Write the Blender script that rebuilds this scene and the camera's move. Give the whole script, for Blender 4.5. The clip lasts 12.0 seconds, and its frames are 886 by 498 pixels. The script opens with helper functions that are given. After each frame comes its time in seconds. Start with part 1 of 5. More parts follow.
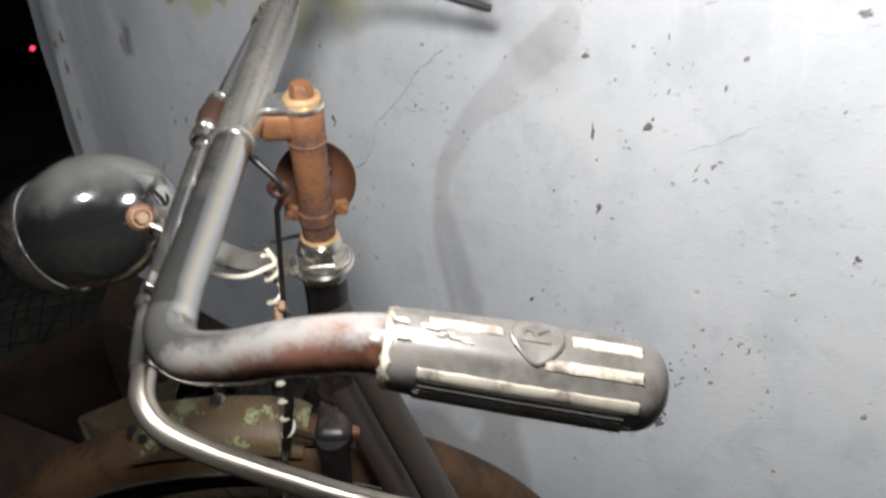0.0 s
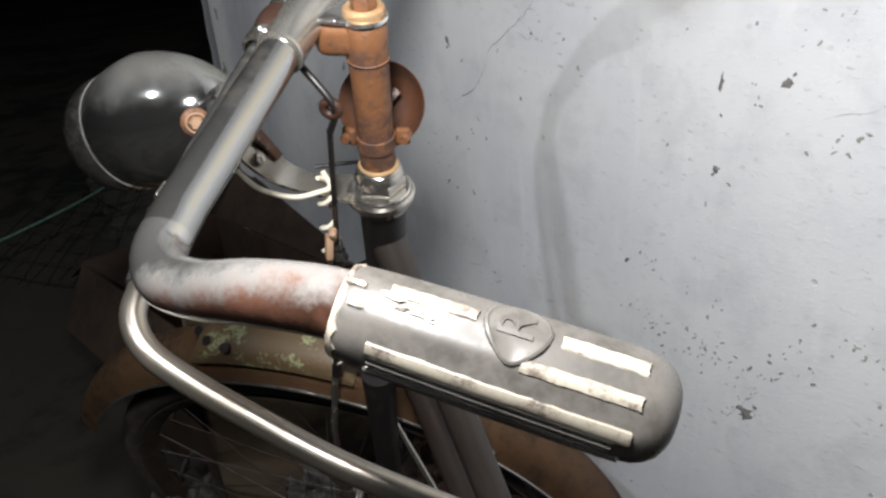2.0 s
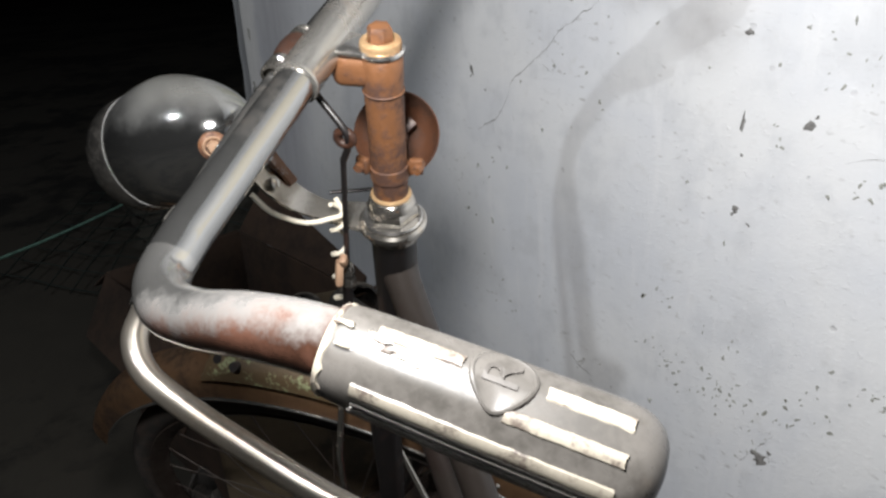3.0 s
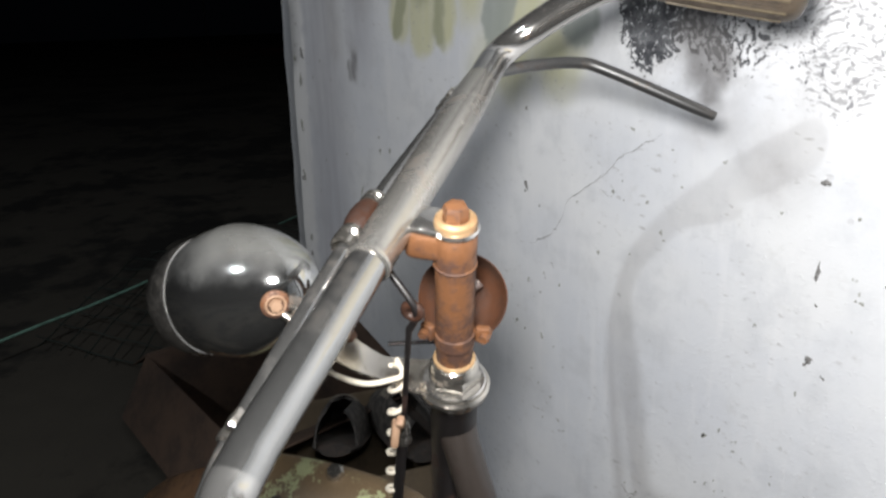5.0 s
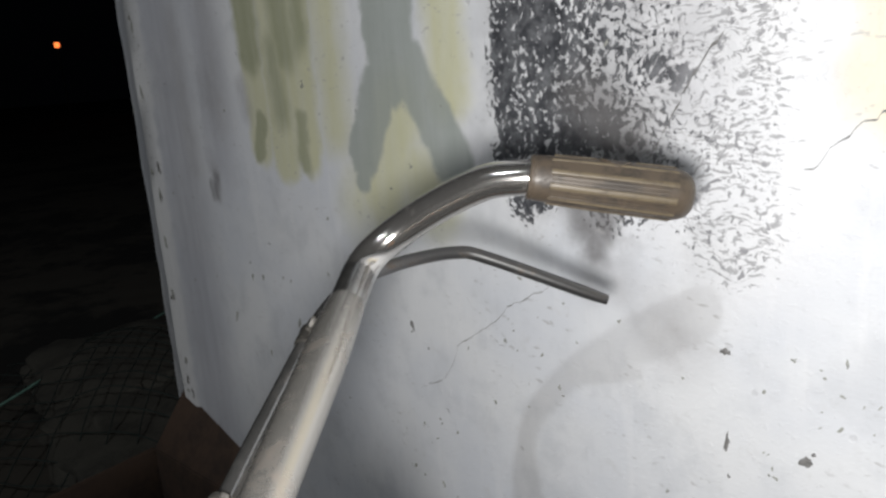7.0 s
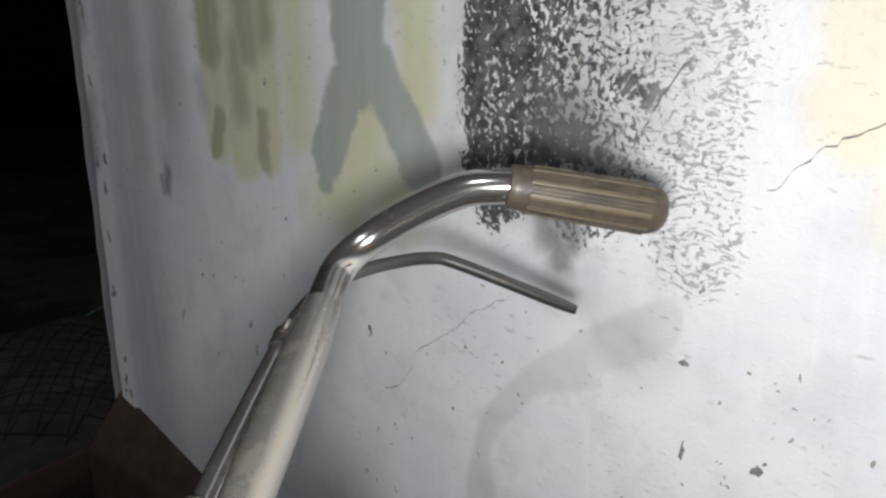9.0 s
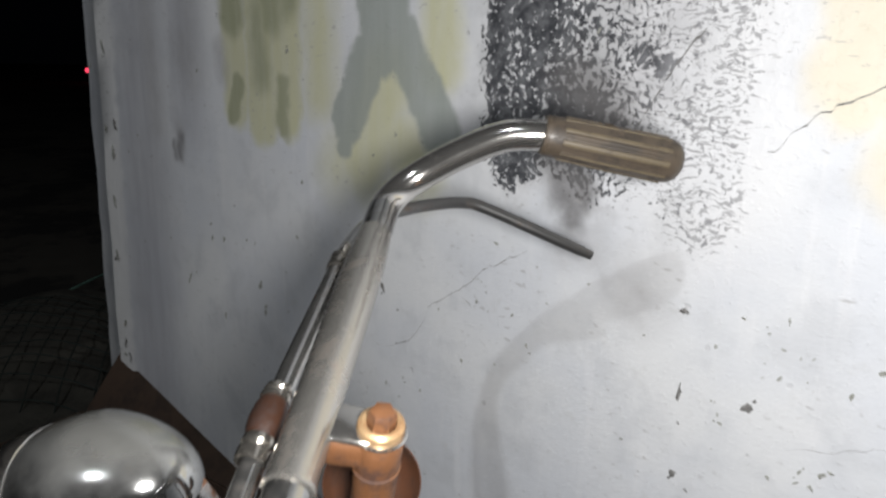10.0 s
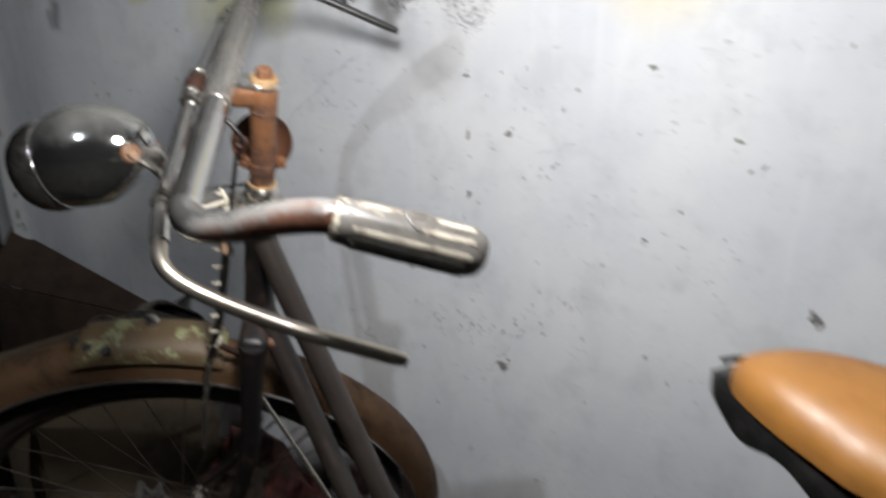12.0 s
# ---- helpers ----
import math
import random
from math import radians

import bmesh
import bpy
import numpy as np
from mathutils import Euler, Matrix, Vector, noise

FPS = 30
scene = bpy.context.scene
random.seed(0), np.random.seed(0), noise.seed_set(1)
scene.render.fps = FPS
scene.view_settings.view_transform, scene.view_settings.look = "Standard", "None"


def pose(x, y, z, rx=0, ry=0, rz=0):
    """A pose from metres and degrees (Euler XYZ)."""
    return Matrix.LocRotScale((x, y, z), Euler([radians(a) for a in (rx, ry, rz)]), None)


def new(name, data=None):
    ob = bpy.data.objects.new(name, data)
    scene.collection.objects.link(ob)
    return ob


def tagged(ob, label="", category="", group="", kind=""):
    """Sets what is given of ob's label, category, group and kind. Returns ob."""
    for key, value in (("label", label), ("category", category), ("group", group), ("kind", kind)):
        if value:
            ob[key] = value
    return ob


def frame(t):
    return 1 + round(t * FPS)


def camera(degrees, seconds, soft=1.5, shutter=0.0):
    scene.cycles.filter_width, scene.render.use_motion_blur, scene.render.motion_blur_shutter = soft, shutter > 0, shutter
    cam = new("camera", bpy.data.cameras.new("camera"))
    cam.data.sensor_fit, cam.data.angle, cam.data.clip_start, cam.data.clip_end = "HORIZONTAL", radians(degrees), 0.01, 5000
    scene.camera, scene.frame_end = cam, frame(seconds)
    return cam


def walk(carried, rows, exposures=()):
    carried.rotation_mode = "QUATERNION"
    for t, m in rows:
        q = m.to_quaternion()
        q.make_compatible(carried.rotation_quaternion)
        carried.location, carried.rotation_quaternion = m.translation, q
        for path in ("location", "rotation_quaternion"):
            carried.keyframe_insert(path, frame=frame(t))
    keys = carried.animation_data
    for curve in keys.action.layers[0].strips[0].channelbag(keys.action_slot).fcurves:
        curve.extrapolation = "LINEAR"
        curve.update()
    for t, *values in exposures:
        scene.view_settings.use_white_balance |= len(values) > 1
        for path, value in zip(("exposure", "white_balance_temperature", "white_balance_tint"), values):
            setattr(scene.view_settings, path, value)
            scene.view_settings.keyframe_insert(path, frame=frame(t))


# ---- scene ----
cam = camera(64.8, 12.0, soft=2.5, shutter=0.5)
# seconds, place in metres, turn in degrees
PATH = [
    (0, 0.3645, -0.6868, 1.0578, 68.55, 7.03, 38.65),
    (0.5, 0.3702, -0.6439, 1.0342, 66.23, 5.83, 42.94),
    (1, 0.3697, -0.6188, 1.0411, 67.06, 7.10, 46.69),
    (1.5, 0.3639, -0.6182, 1.0520, 65.83, 6.87, 49.21),
    (2, 0.3661, -0.6190, 1.0433, 64.18, 3.97, 51.46),
    (2.5, 0.3688, -0.6101, 1.0440, 64.87, 3.29, 52.97),
    (2.7, 0.3709, -0.6096, 1.0456, 65.38, 3.07, 53.55),
    (4.3, 0.3486, -0.6030, 1.0814, 69.48, 0.58, 55.96),
    (4.5, 0.3435, -0.6055, 1.0911, 70.31, 1.01, 56.72),
    (5, 0.3228, -0.6013, 1.1071, 71.49, 1.38, 57.62),
    (5.5, 0.2979, -0.5765, 1.1364, 72.37, 2.42, 54.41),
    (6, 0.2806, -0.5535, 1.1701, 73.78, 3.83, 52.37),
    (6.5, 0.2632, -0.5368, 1.1918, 74.98, 4.08, 50.44),
    (7, 0.2461, -0.5221, 1.2059, 74.99, 3.68, 47.81),
    (7.5, 0.2392, -0.5150, 1.2128, 75.39, 4.02, 46.46),
    (7.7, 0.2364, -0.5134, 1.2121, 75.84, 3.49, 45.72),
    (9.3, 0.2301, -0.5561, 1.2035, 74.97, 0.01, 43.49),
    (9.5, 0.2314, -0.5700, 1.1946, 74.70, -0.30, 43.31),
    (10, 0.2397, -0.6153, 1.1800, 74.90, -1.80, 42.38),
    (10.5, 0.2571, -0.6676, 1.1485, 73.96, -1.49, 38.60),
    (11, 0.2933, -0.7185, 1.1309, 73.58, -2.12, 38.65),
    (11.5, 0.3779, -0.7995, 1.1243, 71.91, -0.99, 37.54),
    (12, 0.4786, -0.8712, 1.0754, 69.39, -0.28, 30.91),
]
walk(cam, [(t, pose(x, y, z, rx, ry, rz)) for t, x, y, z, rx, ry, rz in PATH], [(0, 0.15), (2.5, 0.22), (4.5, 0.5), (5.2, 0.5), (6.5, 0.35), (7.5, 0.05), (9.5, 0.05), (10.5, 0.05), (12, 0.0)])
# ---- end of walk ----

# ---- world and lights ----
world = bpy.data.worlds.new("night")
scene.world = world
world.use_nodes = True
bg = world.node_tree.nodes["Background"]
bg.inputs[0].default_value = (0.35, 0.42, 0.6, 1)
bg.inputs[1].default_value = 0.001


def point_lamp(name, place, watts, size, colour):
    data = bpy.data.lights.new(name, "POINT")
    data.energy, data.shadow_soft_size, data.color = watts, size, colour
    ob = new(name, data)
    ob.location = place
    return ob


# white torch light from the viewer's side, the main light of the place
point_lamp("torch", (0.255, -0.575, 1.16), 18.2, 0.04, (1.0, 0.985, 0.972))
# the yard lamp high behind, whose faint shadow of the handlebar lies on the wall
point_lamp("yard_lamp", (1.2, -4.0, 5.35), 290.0, 0.085, (0.92, 0.96, 1.0))


# ---- materials ----
def nodes_of(name):
    m = bpy.data.materials.new(name)
    m.use_nodes = True
    nt = m.node_tree
    return m, nt, nt.nodes["Principled BSDF"]


def link(nt, a, b):
    nt.links.new(a, b)


def put(nt, socket, value):
    if isinstance(value, (int, float)):
        socket.default_value = value
    elif isinstance(value, (tuple, list)):
        socket.default_value = (*value, 1.0)[:4] if len(socket.default_value) == 4 else value
    else:
        nt.links.new(value, socket)


def math_node(nt, op, a, b=0.0, c=0.0, clamp=False):
    n = nt.nodes.new("ShaderNodeMath")
    n.operation, n.use_clamp = op, clamp
    for s, v in zip(n.inputs, (a, b, c)):
        put(nt, s, v)
    return n.outputs[0]


def noise_node(nt, vec, scale, detail=4.0, rough=0.55):
    n = nt.nodes.new("ShaderNodeTexNoise")
    n.inputs["Scale"].default_value, n.inputs["Detail"].default_value, n.inputs["Roughness"].default_value = scale, detail, rough
    link(nt, vec, n.inputs["Vector"])
    return n.outputs[0]


def ramp(nt, value, lo, hi):
    n = nt.nodes.new("ShaderNodeMapRange")
    n.interpolation_type = "SMOOTHSTEP"
    for k, v in (("Value", value), ("From Min", lo), ("From Max", hi)):
        put(nt, n.inputs[k], v)
    return n.outputs[0]


def mix(nt, fac, a, b):
    n = nt.nodes.new("ShaderNodeMix")
    n.data_type = "RGBA"
    put(nt, n.inputs[0], fac)
    put(nt, n.inputs[6], a)
    put(nt, n.inputs[7], b)
    return n.outputs[2]


def bump(nt, bsdf, height, strength, distance):
    n = nt.nodes.new("ShaderNodeBump")
    n.inputs["Strength"].default_value, n.inputs["Distance"].default_value = strength, distance
    link(nt, height, n.inputs["Height"])
    link(nt, n.outputs[0], bsdf.inputs["Normal"])


def coords(nt, kind="Object"):
    return nt.nodes.new("ShaderNodeTexCoord").outputs[kind]


def worn(name, base, second, rough, metal, scale=60.0, amount=(0.45, 0.62), rough2=None, metal2=None, fine=0.0004, strength=0.3, grain=1.0):
    """A surface of one colour with patches of a second one (rust, dirt, worn paint), grain and fine relief."""
    m, nt, p = nodes_of(name)
    co = coords(nt)
    big = noise_node(nt, co, scale, 6, 0.65)
    small = noise_node(nt, co, scale * 9, 4, 0.6)
    mask = ramp(nt, math_node(nt, "ADD", big, math_node(nt, "MULTIPLY", math_node(nt, "SUBTRACT", small, 0.5), 0.35)), *amount)
    shade = math_node(nt, "MULTIPLY_ADD", small, 0.5 * grain, 1.0 - 0.25 * grain)
    mul = nt.nodes.new("ShaderNodeMix")
    mul.data_type, mul.blend_type = "RGBA", "MULTIPLY"
    mul.inputs[0].default_value = 1.0
    link(nt, mix(nt, mask, base, second), mul.inputs[6])
    link(nt, shade, mul.inputs[7])
    link(nt, mul.outputs[2], p.inputs["Base Color"])
    r2, m2 = rough if rough2 is None else rough2, metal if metal2 is None else metal2
    link(nt, math_node(nt, "ADD", math_node(nt, "MULTIPLY_ADD", mask, r2 - rough, rough), math_node(nt, "MULTIPLY", math_node(nt, "SUBTRACT", small, 0.5), 0.15 * grain)), p.inputs["Roughness"])
    link(nt, math_node(nt, "MULTIPLY_ADD", mask, m2 - metal, metal), p.inputs["Metallic"])
    bump(nt, p, math_node(nt, "ADD", small, math_node(nt, "MULTIPLY", mask, 0.6)), strength, fine)
    return m


CHROME = worn("bright_chrome", (0.68, 0.66, 0.63), (0.30, 0.22, 0.17), 0.13, 0.95, 40, (0.62, 0.82), 0.45, 0.5, 0.0001, 0.08, 0.3)
OLD_CHROME = worn("dull_chrome", (0.52, 0.515, 0.50), (0.31, 0.26, 0.22), 0.11, 0.95, 16, (0.50, 0.80), 0.34, 0.82, 0.0001, 0.05, 0.15)
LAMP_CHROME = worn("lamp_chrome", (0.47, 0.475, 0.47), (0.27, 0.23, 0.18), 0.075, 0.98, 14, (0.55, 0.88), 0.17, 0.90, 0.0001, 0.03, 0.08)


def dust_and_lit_top(m, colour):
    """Lays old dust on what faces up; its pale colour also paints in the lit top."""
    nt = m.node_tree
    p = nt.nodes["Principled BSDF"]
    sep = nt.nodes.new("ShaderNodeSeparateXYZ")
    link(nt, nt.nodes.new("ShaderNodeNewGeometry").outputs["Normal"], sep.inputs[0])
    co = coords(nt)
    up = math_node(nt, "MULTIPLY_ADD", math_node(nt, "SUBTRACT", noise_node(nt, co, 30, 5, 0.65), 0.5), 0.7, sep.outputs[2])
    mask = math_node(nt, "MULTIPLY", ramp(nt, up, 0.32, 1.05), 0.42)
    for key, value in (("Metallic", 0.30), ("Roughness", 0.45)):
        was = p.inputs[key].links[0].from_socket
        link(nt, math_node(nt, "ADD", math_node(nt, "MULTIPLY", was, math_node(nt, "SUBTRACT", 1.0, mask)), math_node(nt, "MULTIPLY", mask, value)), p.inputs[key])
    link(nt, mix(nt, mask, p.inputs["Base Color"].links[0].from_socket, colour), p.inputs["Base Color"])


# lamp chrome darkened: shade of the rim's away-turned front put into its colour
SHADED_RIM_CHROME = worn("shaded_rim_chrome", (0.26, 0.25, 0.235), (0.13, 0.11, 0.09), 0.14, 0.95, 20, (0.45, 0.75), 0.35, 0.7, 0.0001, 0.05, 0.2)
dust_and_lit_top(LAMP_CHROME, (0.25, 0.24, 0.195))
DARK_STEEL = worn("dark_steel", (0.15, 0.15, 0.15), (0.10, 0.08, 0.065), 0.32, 0.85, 60, (0.5, 0.7), 0.5, 0.5, 0.0002, 0.15, 0.5)
BRASS_ROD = worn("tarnished_rod", (0.46, 0.42, 0.365), (0.27, 0.225, 0.175), 0.30, 0.93, 22, (0.45, 0.80), 0.38, 0.85, 0.0001, 0.05, 0.25)
RUST = worn("orange_rust", (0.170, 0.075, 0.033), (0.060, 0.028, 0.018), 0.44, 0.15, 30, (0.44, 0.62), 0.75, 0.0, 0.0005, 0.5)
RUSTED_CHROME = worn("rusted_chrome", (0.155, 0.070, 0.034), (0.36, 0.355, 0.35), 0.5, 0.1, 21, (0.49, 0.60), 0.2, 0.95, 0.0003, 0.2, 0.6)
PALE_RUST = worn("yellowed_rust", (0.30, 0.19, 0.12), (0.20, 0.115, 0.07), 0.6, 0.1, 80, (0.45, 0.65), 0.8, 0.0, 0.0005, 0.4)
BELL_RUST = worn("bell_rust", (0.098, 0.042, 0.023), (0.050, 0.024, 0.015), 0.38, 0.2, 45, (0.4, 0.65), 0.6, 0.0, 0.0004, 0.3)
DARK_RUST = worn("dark_rust", (0.050, 0.022, 0.013), (0.028, 0.014, 0.010), 0.36, 0.2, 55, (0.4, 0.65), 0.6, 0.0, 0.0004, 0.3)
BLACK_PAINT = worn("black_enamel", (0.010, 0.0085, 0.0085), (0.042, 0.021, 0.015), 0.42, 0.0, 30, (0.5, 0.72), 0.7, 0.0, 0.0003, 0.2)
GREY_RUBBER = worn("grey_rubber", (0.076, 0.071, 0.065), (0.038, 0.035, 0.031), 0.28, 0.0, 38, (0.42, 0.68), 0.5, 0.0, 0.0002, 0.10, 0.5)
GREY_RUBBER.node_tree.nodes["Principled BSDF"].inputs["Specular IOR Level"].default_value = 0.42
DIRTY_RUBBER = worn("soiled_rubber", (0.075, 0.058, 0.042), (0.04, 0.032, 0.025), 0.42, 0.0, 50, (0.45, 0.65), 0.6, 0.0, 0.0003, 0.2)
SOILED_IVORY = worn("soiled_ivory", (0.115, 0.092, 0.060), (0.065, 0.050, 0.034), 0.4, 0.0, 70, (0.45, 0.7), 0.6, 0.0, 0.0003, 0.2)
TYRE = worn("tyre_rubber", (0.03, 0.026, 0.023), (0.07, 0.05, 0.04), 0.8, 0.0, 25, (0.4, 0.7), 0.9, 0.0, 0.0006, 0.4)
FENDER = worn("rusty_mudguard", (0.180, 0.102, 0.054), (0.060, 0.038, 0.026), 0.5, 0.2, 14, (0.44, 0.68), 0.75, 0.1, 0.0005, 0.4)
FLAKED_GREEN = worn("flaked_green", (0.105, 0.070, 0.036), (0.25, 0.265, 0.14), 0.55, 0.0, 34, (0.53, 0.62), 0.6, 0.0, 0.0008, 0.6)
GRIMED_CHROME = worn("grimed_chrome", (0.43, 0.43, 0.42), (0.28, 0.25, 0.22), 0.115, 0.96, 16, (0.48, 0.80), 0.30, 0.88, 0.0001, 0.05, 0.2)
DUSTY_CHROME = worn("dusty_chrome", (0.42, 0.405, 0.375), (0.29, 0.22, 0.175), 0.26, 0.86, 13, (0.46, 0.76), 0.40, 0.62, 0.0002, 0.06, 0.15)
STEEL = worn("dull_steel", (0.56, 0.53, 0.48), (0.34, 0.25, 0.16), 0.16, 0.95, 50, (0.55, 0.78), 0.45, 0.5, 0.0002, 0.12, 0.4)
TAN_VINYL = worn("tan_vinyl", (0.225, 0.098, 0.020), (0.165, 0.070, 0.016), 0.46, 0.0, 14, (0.4, 0.7), 0.58, 0.0, 0.0004, 0.25)
DUSTY_PAINT = worn("dusty_enamel", (0.027, 0.022, 0.019), (0.018, 0.011, 0.009), 0.34, 0.0, 24, (0.45, 0.7), 0.55, 0.0, 0.0003, 0.2)
BLACK_PLASTIC = worn("black_plastic", (0.006, 0.006, 0.006), (0.012, 0.0115, 0.011), 0.12, 0.0, 40, (0.45, 0.7), 0.2, 0.0, 0.0003, 0.1, 0.5)
BRASS = worn("yellowed_washer", (0.52, 0.35, 0.19), (0.34, 0.19, 0.09), 0.30, 0.55, 70, (0.45, 0.7), 0.5, 0.4, 0.0002, 0.2)
CREAM = worn("cream_cord", (0.60, 0.55, 0.45), (0.36, 0.30, 0.22), 0.5, 0.0, 70, (0.5, 0.7))
LACE = worn("soiled_lace", (0.13, 0.115, 0.095), (0.07, 0.06, 0.05), 0.8, 0.0, 60)
CARDBOARD = worn("brown_carton", (0.062, 0.037, 0.024), (0.028, 0.018, 0.013), 0.85, 0.0, 8, (0.4, 0.7))
PALE_CARD = worn("buff_carton", (0.115, 0.086, 0.054), (0.055, 0.043, 0.030), 0.85, 0.0, 9, (0.45, 0.7))
CLOTH = worn("dark_canvas", (0.035, 0.032, 0.03), (0.09, 0.08, 0.07), 0.85, 0.0, 60, (0.45, 0.6), None, None, 0.001, 0.5)
SACK = worn("woven_sack", (0.060, 0.056, 0.045), (0.030, 0.028, 0.023), 0.85, 0.0, 7, (0.4, 0.7), None, None, 0.003, 0.6)
ROPE_GREEN = worn("pale_green_cord", (0.17, 0.32, 0.26), (0.11, 0.21, 0.17), 0.7, 0.0, 40)
NET_GREEN = worn("green_cord", (0.020, 0.030, 0.026), (0.010, 0.016, 0.014), 0.8, 0.0, 20)
EARTH = worn("earth", (0.040, 0.035, 0.027), (0.006, 0.0055, 0.0045), 0.95, 0.0, 0.7, (0.46, 0.58), None, None, 0.006, 0.8)
RUSTY_RIM = worn("rusty_rim", (0.055, 0.042, 0.034), (0.035, 0.022, 0.017), 0.5, 0.3, 30, (0.4, 0.65), 0.7, 0.2)
LETTER = worn("letter_rubber", (0.046, 0.042, 0.038), (0.060, 0.055, 0.050), 0.5, 0.0, 90, (0.4, 0.7), 0.6, 0.0, 0.0002, 0.1)
PIT_GREY = worn("grey_pit", (0.34, 0.345, 0.315), (0.20, 0.20, 0.175), 0.9, 0.0, 200)
CHIP_DARK = worn("bare_mortar", (0.21, 0.205, 0.20), (0.13, 0.127, 0.122), 0.9, 0.0, 300)
BROWN_SACK = worn("brown_sacking", (0.070, 0.045, 0.030), (0.028, 0.018, 0.013), 0.85, 0.0, 22, (0.42, 0.58), None, None, 0.003, 0.7)
RED_CLOTH = worn("red_brown_cloth", (0.14, 0.036, 0.026), (0.05, 0.018, 0.014), 0.7, 0.0, 14, (0.4, 0.6), None, None, 0.003, 0.7)
GREY_PAPER = worn("grey_paper", (0.085, 0.08, 0.075), (0.03, 0.027, 0.024), 0.75, 0.0, 11, (0.42, 0.6), None, None, 0.004, 0.8)
RED_PLASTIC = worn("red_plastic", (0.25, 0.03, 0.025), (0.15, 0.02, 0.02), 0.4, 0.0, 30)


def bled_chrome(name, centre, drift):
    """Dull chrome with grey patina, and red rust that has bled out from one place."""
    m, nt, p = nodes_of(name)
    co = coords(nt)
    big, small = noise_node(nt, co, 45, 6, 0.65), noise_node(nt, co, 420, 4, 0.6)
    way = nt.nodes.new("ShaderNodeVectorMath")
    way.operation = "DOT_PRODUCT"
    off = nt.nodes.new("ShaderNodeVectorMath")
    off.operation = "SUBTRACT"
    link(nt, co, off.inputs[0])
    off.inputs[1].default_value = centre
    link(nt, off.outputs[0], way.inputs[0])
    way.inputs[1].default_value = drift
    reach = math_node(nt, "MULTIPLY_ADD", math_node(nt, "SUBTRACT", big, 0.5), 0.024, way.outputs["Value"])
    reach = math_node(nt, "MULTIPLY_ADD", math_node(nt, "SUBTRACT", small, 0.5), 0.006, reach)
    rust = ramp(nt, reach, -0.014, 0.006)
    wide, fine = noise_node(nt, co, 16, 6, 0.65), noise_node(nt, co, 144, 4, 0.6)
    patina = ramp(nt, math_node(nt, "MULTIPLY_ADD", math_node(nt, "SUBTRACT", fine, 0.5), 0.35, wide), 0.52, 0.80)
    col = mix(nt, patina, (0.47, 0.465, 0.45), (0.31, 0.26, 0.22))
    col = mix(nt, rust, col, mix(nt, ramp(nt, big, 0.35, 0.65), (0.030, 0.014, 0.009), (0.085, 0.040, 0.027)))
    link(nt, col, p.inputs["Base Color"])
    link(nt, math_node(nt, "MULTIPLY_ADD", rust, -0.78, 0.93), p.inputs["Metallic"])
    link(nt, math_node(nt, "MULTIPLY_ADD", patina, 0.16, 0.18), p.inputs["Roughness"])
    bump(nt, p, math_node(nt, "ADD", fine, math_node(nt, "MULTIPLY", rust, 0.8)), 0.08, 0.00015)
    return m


def varied(name, base, second):
    """Worn ivory rubber that differs a little from rib to rib."""
    m = worn(name, base, second, 0.36, 0.0, 90, (0.46, 0.66), 0.5, 0.0, 0.0002, 0.12)
    nt = m.node_tree
    p = nt.nodes["Principled BSDF"]
    was = p.inputs["Base Color"].links[0].from_socket
    info = nt.nodes.new("ShaderNodeObjectInfo")
    n = nt.nodes.new("ShaderNodeMix")
    n.data_type, n.blend_type = "RGBA", "MULTIPLY"
    n.inputs[0].default_value = 1.0
    link(nt, was, n.inputs[6])
    link(nt, math_node(nt, "MULTIPLY_ADD", info.outputs["Random"], 0.65, 0.45), n.inputs[7])
    link(nt, n.outputs[2], p.inputs["Base Color"])
    return m


IVORY = varied("ivory_rib", (0.37, 0.338, 0.275), (0.10, 0.077, 0.064))


def stroke(nt, flat, a, b, r, soft):
    """1 on a brush stroke of half-width r from a to b on the wall, fading over soft."""
    def vec(op, p, q):
        n = nt.nodes.new("ShaderNodeVectorMath")
        n.operation = op
        for k, v in enumerate((p, q)):
            if isinstance(v, tuple):
                n.inputs[k].default_value = v
            else:
                link(nt, v, n.inputs[k])
        return n
    ba = (b[0] - a[0], 0.0, b[1] - a[1])
    pa = vec("SUBTRACT", flat, (a[0], 0.0, a[1])).outputs[0]
    h = math_node(nt, "DIVIDE", vec("DOT_PRODUCT", pa, ba).outputs["Value"], max(1e-9, ba[0] ** 2 + ba[2] ** 2), clamp=True)
    n = nt.nodes.new("ShaderNodeVectorMath")
    n.operation = "SCALE"
    n.inputs[0].default_value = ba
    link(nt, h, n.inputs["Scale"])
    d = vec("LENGTH", vec("SUBTRACT", pa, n.outputs[0]).outputs[0], (0.0, 0.0, 0.0)).outputs["Value"]
    return ramp(nt, d, r + soft, r - soft)


def strokes(nt, flat, rows):
    out = None
    for a, b, r, soft in rows:
        s = stroke(nt, flat, a, b, r, soft)
        out = s if out is None else math_node(nt, "MAXIMUM", out, s)
    return out


